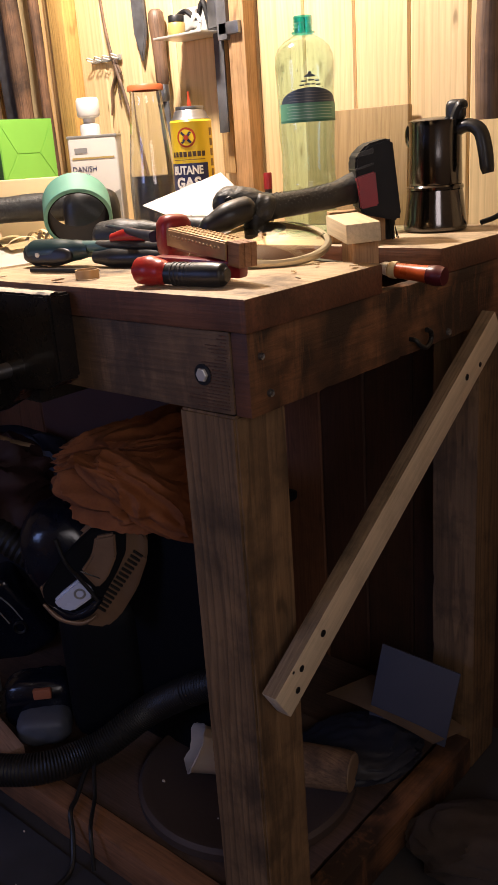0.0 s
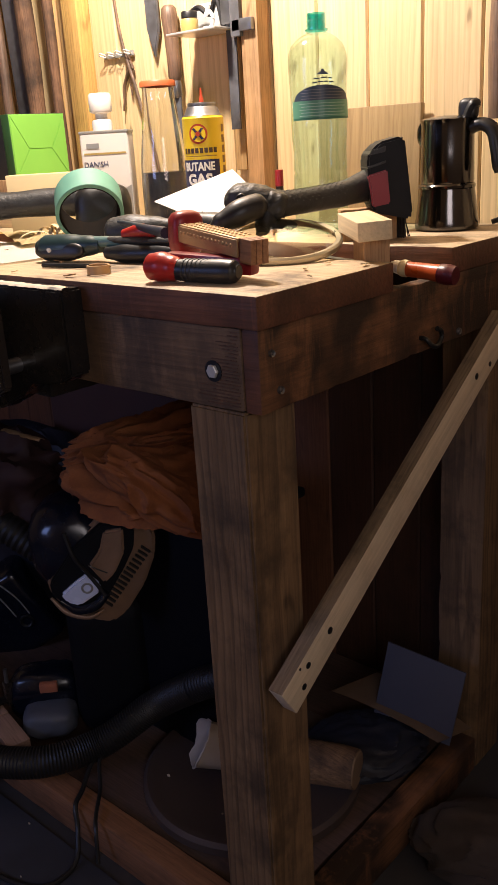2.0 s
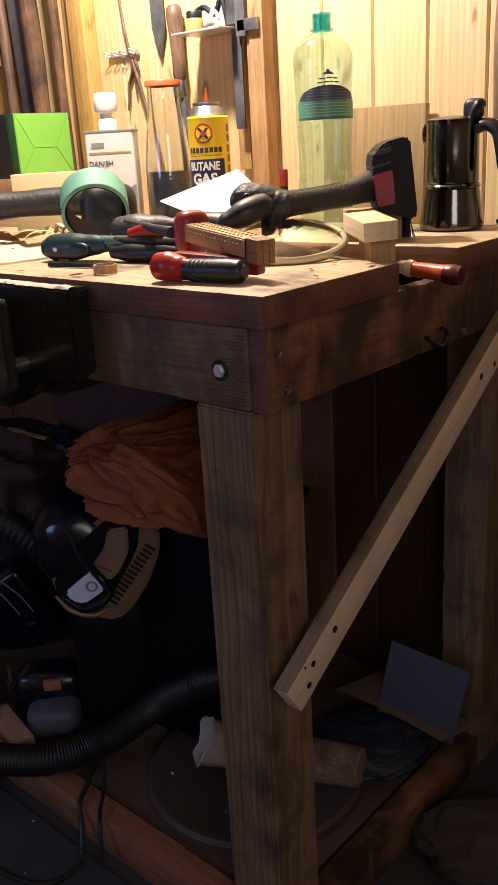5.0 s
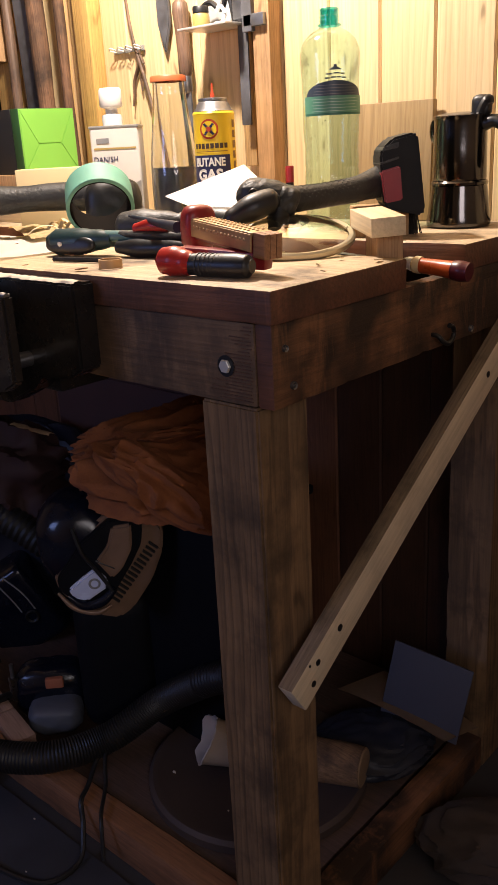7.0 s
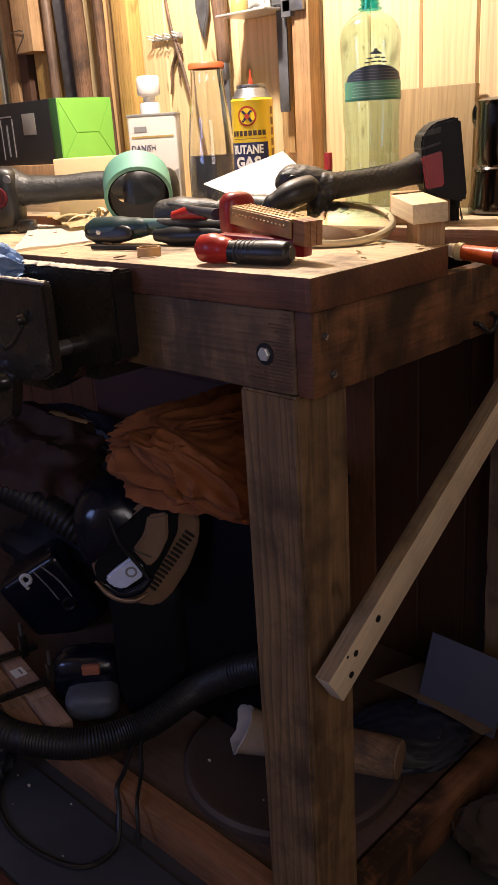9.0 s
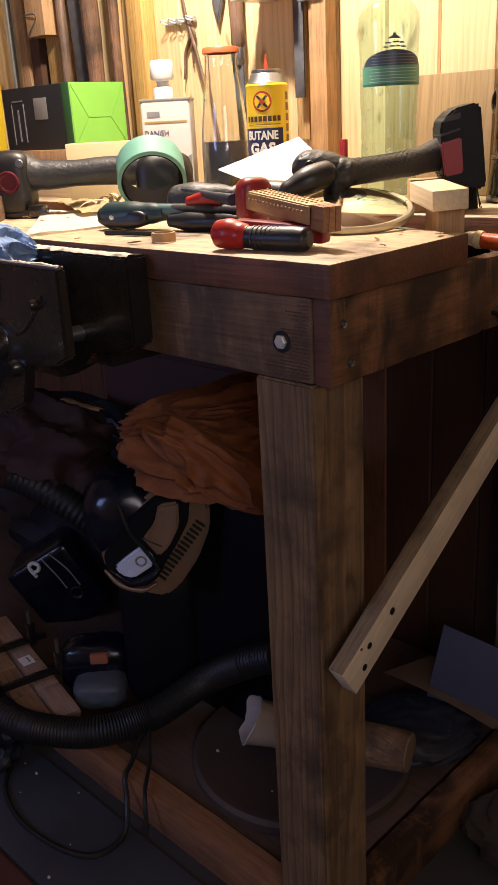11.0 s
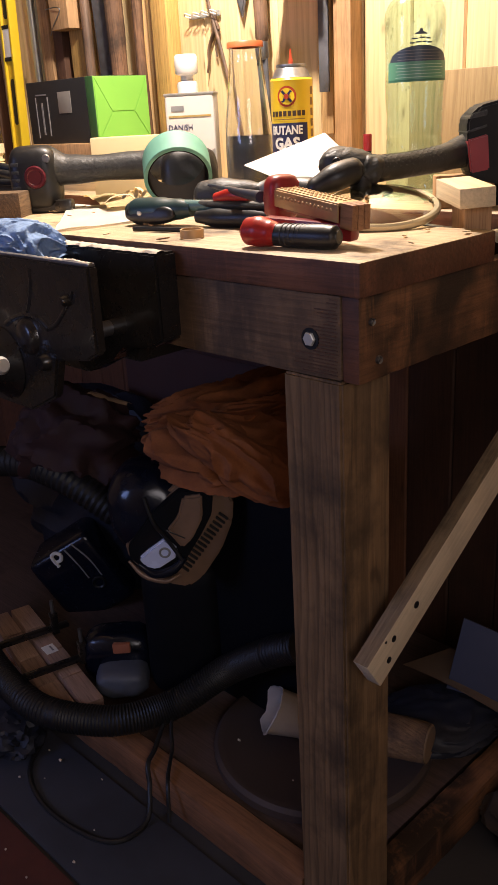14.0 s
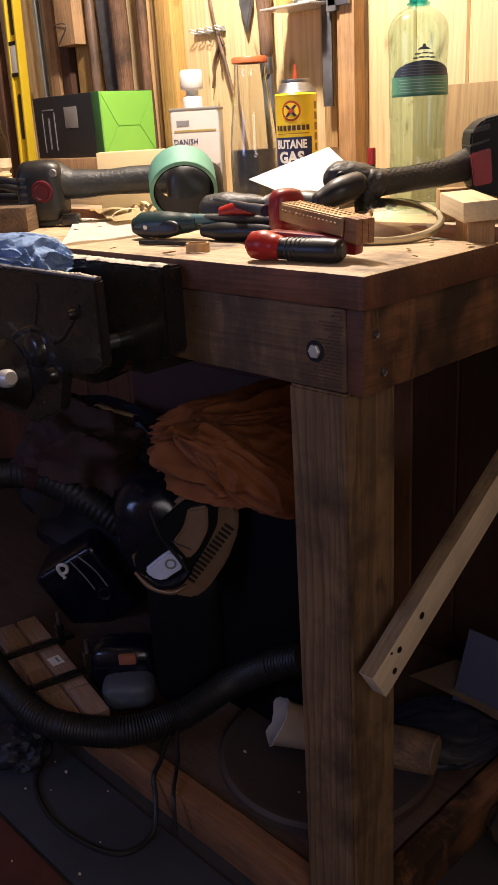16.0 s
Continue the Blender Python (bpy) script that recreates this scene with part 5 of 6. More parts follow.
def offcuts():
    th = thing("timber_offcut", "pale sawn timber offcut lying across the tool well", "timber offcut", Matrix.Translation((-0.0649, 0.2957, 1.0281)) @ pose(0, 0, 0, 2.1, 2.3, -41.6))
    part("timber", box((0.1129, 0.0443, 0.024), (0, 0, 0.012), 0.0012), M_PALE, th)
    th = thing("timber_offcut", "small brown timber offcut standing in the tool well", "timber offcut", Matrix.Translation((-0.0569, 0.2997, 0.9425)) @ pose(0, 0, 0, 0, 0, -41.6))
    part("timber", box((0.0565, 0.035, 0.0846), (0, 0, 0.0423), 0.0015), M_STUD, th)
    th = thing("dusting_brush", "small worn brush with dark bristles", "brush", Matrix.Translation((-0.150, 0.500, Z)))
    part("stock", box((0.045, 0.022, 0.016), (0, 0, 0.044), 0.004), M_HANDLE, th)
    b = bmesh.new()
    rnd = random.Random(3)
    for _ in range(160):
        x, y = rnd.uniform(-0.021, 0.021), rnd.uniform(-0.009, 0.009)
        dx, dy = rnd.uniform(-0.008, 0.008), rnd.uniform(-0.008, 0.008)
        sweep([(x, y, 0.038), (x + dx * 0.4, y + dy * 0.4, 0.02), (x + dx, y + dy, 0.001)], 0.0007, 4, 2, bm=b)
    tagged(part("bristles", b, M_BRUSH, th, "dark splayed bristles"), kind="stuff")
    # chisel whose handle reaches past the bench end
    th = thing("chisel", "chisel with a red handle lying in the tool well", "chisel")
    part("handle", sweep([(-0.0163, 0.3151, 0.9844), (-0.0078, 0.3152, 0.9834), (0.0168, 0.3155, 0.9817), (0.0384, 0.3131, 0.9803)], [0.0085, 0.0100, 0.0105, 0.0115], 20), M_ORANGE, th, "orange-red handle")
    part("collar", sweep([(-0.0230, 0.3150, 0.9849), (-0.0179, 0.3151, 0.9844), (-0.0107, 0.3157, 0.9839)], [0.0088, 0.0112, 0.0112], 18), M_CREAM, th, "worn pale collar")
    part("end_cap", sweep([(0.0384, 0.3131, 0.9803), (0.0481, 0.3129, 0.9795), (0.0597, 0.3132, 0.9787)], [0.0126, 0.0134, 0.0118], 20), M_RINGRED, th, "dark red striking cap")
    part("ferrule", sweep([(-0.0355, 0.3143, 0.9866), (-0.0287, 0.3146, 0.9861), (-0.0219, 0.3146, 0.9850)], [0.006, 0.0085, 0.0095], 14), M_ZINC, th)
    part("blade", box((0.12, 0.013, 0.0035), (-0.06, 0, 0), 0.0008, between((-0.0355, 0.3143, 0.9866), (-0.0287, 0.3146, 0.9861))), M_STEEL, th)


offcuts()


def sheet(corners, z, lift, seed):
    """A sheet of paper that lies unevenly."""
    b = bmesh.new()
    n = 14
    g = []
    p = [Vector((x, y, 0)) for x, y in corners]
    for i in range(n + 1):
        row = []
        for j in range(n + 1):
            u, v = i / n, j / n
            q = (p[0] * (1 - u) + p[1] * u) * (1 - v) + (p[3] * (1 - u) + p[2] * u) * v
            q.z = z + lift * abs(noise.noise(q * 12 + Vector((seed, 0, 0)))) + lift * 0.6 * max(0, u - 0.7)
            row.append(b.verts.new(q))
        g.append(row)
    for i in range(n):
        for j in range(n):
            b.faces.new((g[i][j], g[i + 1][j], g[i + 1][j + 1], g[i][j + 1]))
    bmesh.ops.solidify(b, geom=b.faces[:], thickness=0.0006)
    return b


def papers():
    th = thing("paper_sheet", "creased white sheet of paper lying on the bench", "paper")
    part("sheet", sheet([(-0.565, 0.004), (-0.535, 0.140), (-0.79, 0.30), (-0.88, 0.24)], 1.0022, 0.006, 1), M_PAPER, th)
    th = thing("paper_sheet", "torn cream sheet of paper lying among shavings", "paper")
    part("sheet", sheet([(-0.70, 0.20), (-0.62, 0.28), (-0.86, 0.40), (-0.92, 0.30)], 1.009, 0.022, 4), M_CREAM, th)
    card = thing("white_card", "stiff white card propped up among the tools", "card", Matrix.Identity(4))
    a, c, d = Vector((-0.457, 0.29, 1.072)), Vector((-0.313, 0.26, 1.043)), Vector((-0.368, 0.38, 1.113))
    across = (c - a).normalized()
    up = (d - a) - across * (d - a).dot(across)
    w, h, s = (c - a).length, up.length, (d - a).dot(across)
    up.normalize()
    back = up.cross(across)
    m = Matrix.Translation(a) @ Matrix((across, -back, up)).transposed().to_4x4()
    part("sheet", slab_of([(0, 0), (w, 0), (w - 0.012, h * 0.8), (s, h)], 0.0012, 0.0003, m), M_PAPER, card)
    part("backing", slab_of([(0.006, 0.005), (w - 0.006, 0.005), (w - 0.018, h * 0.78), (s, h - 0.008)], 0.004, 0.0005, m @ Matrix.Translation((0, -0.0034, 0))), M_CARDBOARD, card, "brown card backing")


papers()


def small_bits():
    th = thing("brass_ring", "small worn brass ring lying on the bench", "ring", Matrix.Translation((-0.316, 0.052, Z + 0.0008)))
    part("ring", lathe([(0.013, 0), (0.0155, 0), (0.0155, 0.011), (0.013, 0.011), (0.013, 0)], 32), M_BRASS, th)
    th = thing("pencil_stub", "thin dark pencil lying on the bench", "pencil")
    part("shaft", sweep([(-0.452, 0.062, Z + 0.004), (-0.40, 0.074, Z + 0.004), (-0.345, 0.086, Z + 0.004), (-0.335, 0.088, Z + 0.004)], [0.0034, 0.0034, 0.0034, 0.001], 6), M_BLACK, th)
    th = thing("marker_pen", "upright dark marker with a red cap", "marker", Matrix.Translation((-0.50, 0.655, Z)))
    part("barrel", lathe([(0, 0), (0.007, 0), (0.0075, 0.002), (0.0075, 0.070), (0, 0.070)], 16), M_BLACK, th)
    part("cap", lathe([(0.008, 0.0702), (0.008, 0.098), (0.007, 0.100), (0, 0.100)], 16), M_DARKRED, th, "dark red cap")
    rnd = random.Random(11)
    for k in range(46):
        if k < 26:
            x, y = rnd.uniform(-0.88, -0.60), rnd.uniform(0.10, 0.36)
        else:
            x, y = rnd.uniform(-0.60, -0.01), rnd.uniform(0.01, 0.25)
        s = rnd.uniform(0.003, 0.011)
        ch = thing("wood_chip", "small pale wood chip lying on the bench", "wood chip", Matrix.Translation((x, y, Z + 0.0032)) @ pose(0, 0, 0, rnd.uniform(-12, 12), rnd.uniform(-12, 12), rnd.uniform(0, 180)), "wood chips on the bench")
        part("chip", box((s * 1.8, s * 0.7, 0.0016), (0, 0, 0), 0.0004), M_PALE if k % 3 else M_STUD, ch)
    for k in range(9):
        x, y = rnd.uniform(-0.86, -0.66), rnd.uniform(0.22, 0.36)
        sh = thing("wood_shaving", "curled pale wood shaving lying on the bench", "wood shaving", Matrix.Translation((x, y, Z + 0.002)) @ pose(0, 0, 0, 0, 0, rnd.uniform(0, 360)), "wood shavings")
        part("curl", sweep([(0.03 * math.cos(a) * (1 - a / 9), 0.006 * a, 0.012 + 0.012 * math.sin(a)) for a in (0.7 * j for j in range(8))], 0.004, 6, 4, flat=0.25), M_PALE, sh)


small_bits()


def grinder():
    th = thing("angle_grinder", "black power tool with a long grip and dark red ring", "power tool", facing(-0.868, 0.172, Z, 46))
    part("body", blob((0.085, 0.085, 0.112), (0, 0, 0.058), 0.02, 2, 1, 4, power=4.5), M_BLACK, th, "black plastic motor housing")
    for k in range(4):
        part("vent", box((0.014, 0.004, 0.006), (-0.028, -0.0405, 0.045 + 0.013 * k), 0.001), M_RUBBER, th)
    part("ring", lathe([(0, 0.0025), (0.012, 0.003), (0.0135, 0.0045), (0.0175, 0.0045), (0.0195, 0.0), (0.019, -0.004)], 28, Matrix.Translation((0.006, -0.042, 0.062)) @ pose(0, 0, 0, 90, 0, 0)), M_RINGRED, th, "dark red ring")
    part("button", lathe([(0, 0.003), (0.006, 0.003), (0.0075, 0.0)], 18, Matrix.Translation((0.028, -0.040, 0.092)) @ pose(0, 0, 0, 90, 0, 0)), M_STEEL, th)
    g = part("grip", sweep([(0.020, 0.0, 0.075), (0.060, 0.0, 0.070), (0.12, 0.0, 0.070), (0.18, 0.0, 0.071), (0.30, -0.012, 0.068)], [0.038, 0.026, 0.0225, 0.0245, 0.030], 24), M_RUBBER, th, "long grey rubber grip")
    part("sleeve", blob((0.10, 0.075, 0.098), (0.275, -0.02, 0.0485), 0.04, 3, 2, 4, power=3.4), M_BLACK, th, "black sleeve at the end of the grip")
    part("blade_foot", box((0.10, 0.05, 0.018), (0.01, -0.01, 0.0095), 0.004), M_BLACK, th)
    part("foot_clip", box((0.03, 0.03, 0.02), (0.05, -0.035, 0.012), 0.004), M_IRON, th)
    cb = thing("cable_bundle", "bundle of shiny black cables lying on the bench", "cables")
    rnd = random.Random(5)
    for k in range(7):
        z = Z + 0.012 + 0.011 * k
        y = 0.16 + 0.02 * math.sin(2.1 * k)
        part("lead", sweep([(-1.22, y + 0.05, z * 0.5 + 0.51), (-1.10, y, z), (-1.0, y + rnd.uniform(-0.01, 0.01), z + 0.004), (-0.91, y + 0.01, z * 0.7 + 0.316)], 0.0075, 10), M_CABLE, cb)
    bl = thing("timber_block", "dark rough end-grain timber block on the bench", "wood block", Matrix.Translation((-0.875, 0.075, Z)) @ pose(0, 0, 0, 0, 0, 40))
    part("timber", box((0.13, 0.06, 0.042), (0, 0, 0.021), 0.003), M_ENDGRAIN, bl)


M_ENDGRAIN = wood("rough_end_grain", (0.30, 0.19, 0.10), (0.05, 0.03, 0.02), "y", 0.0, 0.5, 0.8, 1.0, 1.6)
grinder()


def crumpled(size, m, seed, fold, detail=5, mat=None, name="cloth", parent=None, label="", folds=2.4):
    """A heap of cloth: a lump whose skin is thrown into long sharp folds with soft hollows between."""
    b = bmesh.new()
    bmesh.ops.create_icosphere(b, subdivisions=detail, radius=1)
    off = Vector((seed, seed * 1.7, seed * 0.6))
    for v in b.verts:
        n = v.co.normalized()
        q = n * 0.9 + off
        w = Vector((noise.noise(q * 1.1), noise.noise(q * 1.1 + Vector((5, 1, 2))), noise.noise(q * 1.1 + Vector((1, 7, 3)))))
        r = q + 0.9 * w
        r = Vector((r.x * 0.75, r.y, r.z * 1.4))
        c1 = 1 - 2.6 * math.sqrt(noise.noise(r * folds) ** 2 + 0.0006)
        c2 = 1 - 2.2 * math.sqrt(noise.noise(r * folds * 2.1 + Vector((3, 3, 3))) ** 2 + 0.0015)
        c3 = 1 - 2.4 * math.sqrt(noise.noise(r * folds * 4.3 + Vector((1, 8, 2))) ** 2 + 0.004)
        k = 1 + fold * (0.56 * c1 + 0.17 * c2 + 0.04 * c3 + 0.55 * w.x)
        p = Vector((n.x * size[0], n.y * size[1], n.z * size[2])) * 0.5 * k
        p.z = max(-size[2] * 0.5, p.z)
        v.co = p
    bmesh.ops.transform(b, matrix=m, verts=b.verts)
    return part(name, b, mat, parent, label)


def towel():
    th = thing("blue_towel", "crumpled pale blue towel lying over the vise", "towel")
    crumpled((0.17, 0.105, 0.075), facing(-0.565, -0.064, 0.985, 8), 2.0, 0.26, 6, M_TOWEL, "cloth", th, "", 3.0)


towel()


def far_left():
    th = thing("wooden_spool", "small pale wooden spool with twine", "spool", Matrix.Translation((-1.34, 0.36, Z)))
    part("spool", lathe([(0, 0), (0.024, 0), (0.024, 0.02), (0.017, 0.028), (0.016, 0.085), (0.022, 0.092), (0.022, 0.112), (0, 0.112)], 24), M_PALE, th)
    ribs(th, (-0.0, 0, 0.035), (0, 0, 0.08), 0.019, 6, M_CREAM, "twine", 0.003)
    th = thing("glass_jar", "clear glass jar of odds and ends", "jar", Matrix.Translation((-1.60, 0.48, Z)))
    part("body", lathe([(0, 0.003), (0.04, 0), (0.045, 0.006), (0.045, 0.15), (0.035, 0.175), (0.033, 0.19)], 32), M_CLEAR, th)
    part("lid", lathe([(0.035, 0.186), (0.036, 0.2), (0, 0.202)], 28), M_STEEL, th)


far_left()

# ---------------------------------------------------------------- under the bench
SH = 0.0595


def under_bench():
    th = thing("storage_crate", "black plastic storage crate on the low shelf", "crate", Matrix.Translation((-0.485, 0.35, SH)))
    part("tub", box((0.33, 0.20, 0.50), (0, 0, 0.25), 0.012, segments=3), M_VACDARK, th)
    part("rim", box((0.35, 0.22, 0.018), (0, 0, 0.493), 0.006), M_VACDARK, th)
    th = thing("cloth_heap", "crumpled heap of orange-brown cloth on a crate", "cloth")
    crumpled((0.31, 0.20, 0.125), facing(-0.415, 0.240, 0.624, 40) @ pose(0, 0, 0, 0, 6, 0), 14.0, 0.46, 6, M_CLOTH, "lower_fold", th, "", 1.5)
    crumpled((0.20, 0.09, 0.075), facing(-0.360, 0.150, 0.650, 40) @ pose(0, 0, 0, 0, 36, 0), 6.4, 0.46, 6, M_CLOTH, "draped_fold", th, "", 1.25)
    crumpled((0.25, 0.15, 0.080), facing(-0.445, 0.265, 0.680, 40) @ pose(0, 0, 0, 0, -10, 0), 21.3, 0.75, 6, M_CLOTH, "upper_fold", th, "", 1.9)
    crumpled((0.10, 0.07, 0.038), facing(-0.570, 0.200, 0.622, 40) @ pose(0, 0, 0, 0, -38, 0), 3.9, 0.5, 5, M_CLOTH, "hanging_tip", th, "", 1.5)
    crumpled((0.055, 0.06, 0.07), facing(-0.545, 0.195, 0.572, 40) @ pose(0, 0, 0, 0, -20, 0), 11.2, 0.6, 5, M_CLOTH, "hanging_tip", th, "", 1.8)
    th = thing("plastic_bag", "dark crumpled maroon plastic bag under the bench", "bag")
    crumpled((0.22, 0.16, 0.20), facing(-0.887, 0.198, 0.538, 46), 3.3, 0.4, 5, M_MAROON, "bag", th, "", 1.6)
    bx = thing("storage_box", "dull maroon cardboard box standing behind soft bags", "box", Matrix.Translation((-0.90, 0.625, SH)))
    part("carton", box((0.56, 0.16, 0.585), (0, 0, 0.2925), 0.004), M_BOXMAROON, bx)
    part("lid", box((0.568, 0.168, 0.030), (0, 0, 0.601), 0.004), M_BOXMAROON, bx)
    th = thing("bag_stack", "dark stacked soft bags filling the shelf behind", "bags")
    crumpled((0.62, 0.26, 0.46), facing(-1.15, 0.45, SH + 0.215, 10), 8.1, 0.22, 5, M_BAG, "bag", th)


M_BOXMAROON = plain("maroon_card", (0.10, 0.045, 0.038), 0.8, 0, 0.3, 18, 0.1)
M_MAROON = plain("maroon_plastic", (0.05, 0.018, 0.018), 0.75, 0, 0.4, 30, 0.2)
under_bench()


def vacuum():
    m = facing(-0.508, 0.143, 0.448, 46, 0)
    th = thing("vacuum_cleaner", "dark canister vacuum cleaner with a bronze surround and pale badge", "vacuum cleaner", m)
    part("canister", blob((0.165, 0.16, 0.180), (-0.0530, 0.088, 0.0469), 0.02, 2, 1, 5, power=2.4), M_VACBODY, th, "dark navy glossy canister")
    part("base", box((0.16, 0.14, 0.30), (-0.02, 0.165, -0.2385), 0.05, segments=4), M_VACDARK, th)
    loop = part("surround", slab_of([(-0.0981, -0.0272), (-0.0716, -0.0597), (-0.0318, -0.0831), (0.0026, -0.0916), (0.0291, -0.0728), (0.0662, -0.0198), (0.0890, 0.0355), (0.0928, 0.0754), (0.0822, 0.1039), (0.0556, 0.1182), (0.0026, 0.1153), (-0.0557, 0.0726), (-0.1034, 0.0041)], 0.075, 0.006, Matrix.Translation((0, 0.055, 0))), M_GOLD, th, "bronze moulded plastic surround")
    part("recess", slab_of([(-0.0939, -0.0198), (-0.0652, -0.0460), (-0.0265, -0.0540), (0.0005, -0.0312), (0.0344, 0.0212), (0.0541, 0.0583), (0.0583, 0.0897), (0.0503, 0.1068), (0.0026, 0.1068), (-0.0504, 0.0669), (-0.0955, 0.0041)], 0.020, 0.003, Matrix.Translation((0, 0.0125, 0))), M_VACDARK, loop)
    for k in range(14):
        u = k / 13
        bm = box((0.020, 0.008, 0.0042), (0, 0, 0), 0.0018, Matrix.Translation((-0.0016 + 0.0753 * u, 0.0165, -0.0494 + 0.0981 * u)) @ pose(0, 0, 0, 0, 41, 0))
        part("vent_slot", bm, M_BLACK, loop)
    part("side_panel", slab_of([(0.0069, 0.0965), (0.0408, 0.0999), (0.0387, 0.0555), (0.0185, 0.0167), (-0.0006, -0.0004), (-0.0249, 0.0349), (-0.0037, 0.0612)], 0.016, 0.004, Matrix.Translation((0, 0.002, 0))), M_GOLD, th, "light bronze side panel")
    part("seam", sweep([(-0.0249, -0.0060, 0.0372), (-0.0106, -0.0070, 0.0298), (0.0063, -0.0060, 0.0201)], 0.0012, 6, 4), M_BLACK, th)
    lens = part("badge", slab_of([(-0.0780, -0.0152), (-0.0557, 0.0030), (-0.0292, 0.0212), (-0.0080, -0.0016), (-0.0106, -0.0164), (-0.0477, -0.0398), (-0.0690, -0.0318)], 0.012, 0.004, Matrix.Translation((0, 0.0, 0))), M_LENS, th, "glossy pale blue-white badge")
    part("badge_mark", lathe([(0.0065, 0.0), (0.0085, 0.001), (0.0105, 0.0)], 20, Matrix.Translation((-0.0313, -0.0064, -0.0055)) @ pose(0, 0, 0, 90, 0, 0)), M_INK, lens)
    part("badge_lip", sweep([(-0.0796, 0.0000, -0.0289), (-0.0530, -0.0040, -0.0472), (-0.0212, -0.0060, -0.0403), (0.0026, -0.0020, -0.0198)], [0.004, 0.008, 0.009, 0.006], 12), M_VACBODY, th)
    part("lower_lip", sweep([(-0.0981, 0.0120, -0.0278), (-0.0727, 0.0040, -0.0540), (-0.0356, 0.0020, -0.0660), (-0.0080, 0.0060, -0.0563)], [0.003, 0.005, 0.005, 0.003], 10), M_GOLD, th)
    part("power_lead", sweep([(-0.0557, -0.0200, 0.1068), (-0.0440, -0.0220, 0.0612), (-0.0265, -0.0140, 0.0270), (-0.0106, -0.0120, -0.0016), (-0.0016, -0.0120, -0.0198)], 0.0035, 8), M_CABLE, th)


vacuum()


def hose(name, label, pts, r, ridge, pitch):
    th = thing(name, label, "hose")
    line = smooth_line(pts, 40)
    dist, rows, radii = 0.0, [line[0]], [r]
    last = line[0]
    n = 0
    for p in line[1:]:
        if (p - last).length >= pitch / 2:
            n += 1
            rows.append(p)
            radii.append(r if n % 2 else r - ridge)
            last = p
    part("tube", sweep(rows, radii, 18, 2), M_HOSE, th)


hose("vacuum_hose", "ribbed black vacuum hose lying over the low rail", [(-1.20, 0.02, 0.22), (-1.05, -0.03, 0.165), (-0.905, -0.056, 0.130), (-0.775, -0.066, 0.118), (-0.690, -0.050, 0.114), (-0.590, 0.016, 0.113), (-0.540, 0.115, 0.118), (-0.478, 0.195, 0.178), (-0.375, 0.212, 0.255), (-0.30, 0.214, 0.30)], 0.029, 0.0018, 0.0055)
hose("vacuum_hose", "ribbed black vacuum hose arching under the vise", [(-1.35, -0.02, 0.35), (-1.15, 0.04, 0.46), (-0.98, 0.10, 0.505), (-0.86, 0.14, 0.485), (-0.76, 0.19, 0.42)], 0.032, 0.003, 0.008)


def tool_case():
    m = facing(-1.037, 0.225, 0.173, 46, 0, -30)
    th = thing("tool_case", "dark moulded tool case with white trim lines", "tool case", m)
    part("shell", box((0.17, 0.13, 0.20), (0, 0.075, -0.04), 0.02, segments=3), M_VACBODY, th)
    y = 0.0085
    part("emblem", sweep([(-0.018, y, 0.022), (-0.018, y, 0.050), (-0.006, y, 0.056), (0.003, y, 0.045), (-0.004, y, 0.034), (-0.014, y, 0.034)], 0.0045, 8), M_WHITE, th, "white moulded emblem")
    part("trim_line", sweep([(0.018, y, 0.052), (0.022, y, 0.0), (0.022, y, -0.04)], 0.0018, 6), M_INK, th)
    part("trim_line", sweep([(0.040, y, 0.055), (0.052, y, 0.0), (0.052, y, -0.05)], 0.0018, 6), M_INK, th)
    part("latch", lathe([(0.010, 0.0), (0.014, 0.004), (0.017, 0.0)], 22, Matrix.Translation((0.035, 0.008, -0.062)) @ pose(0, 0, 0, 90, 0, 0)), M_BLACK, th)
    sh = thing("grey_tool_body", "dark power tool body with grey nose and red switch", "power tool", facing(-0.715, 0.112, SH, 46))
    part("nose", blob((0.105, 0.08, 0.060), (0.010, 0, 0.036), 0.05, 3, 4, 4, power=3.4), M_GREYNOSE, sh, "rounded grey plastic nose")
    part("body", blob((0.15, 0.09, 0.115), (0.0, 0.06, 0.058), 0.05, 3, 6, 4, power=3.2), M_VACBODY, sh)
    part("switch", box((0.036, 0.012, 0.022), (0.012, 0.012, 0.098), 0.004), M_PALEORANGE, sh, "pale orange switch")


M_GREYNOSE = plain("grey_blue_plastic", (0.10, 0.11, 0.14), 0.5)
M_PALEORANGE = plain("pale_orange_plastic", (0.45, 0.16, 0.09), 0.4)
tool_case()


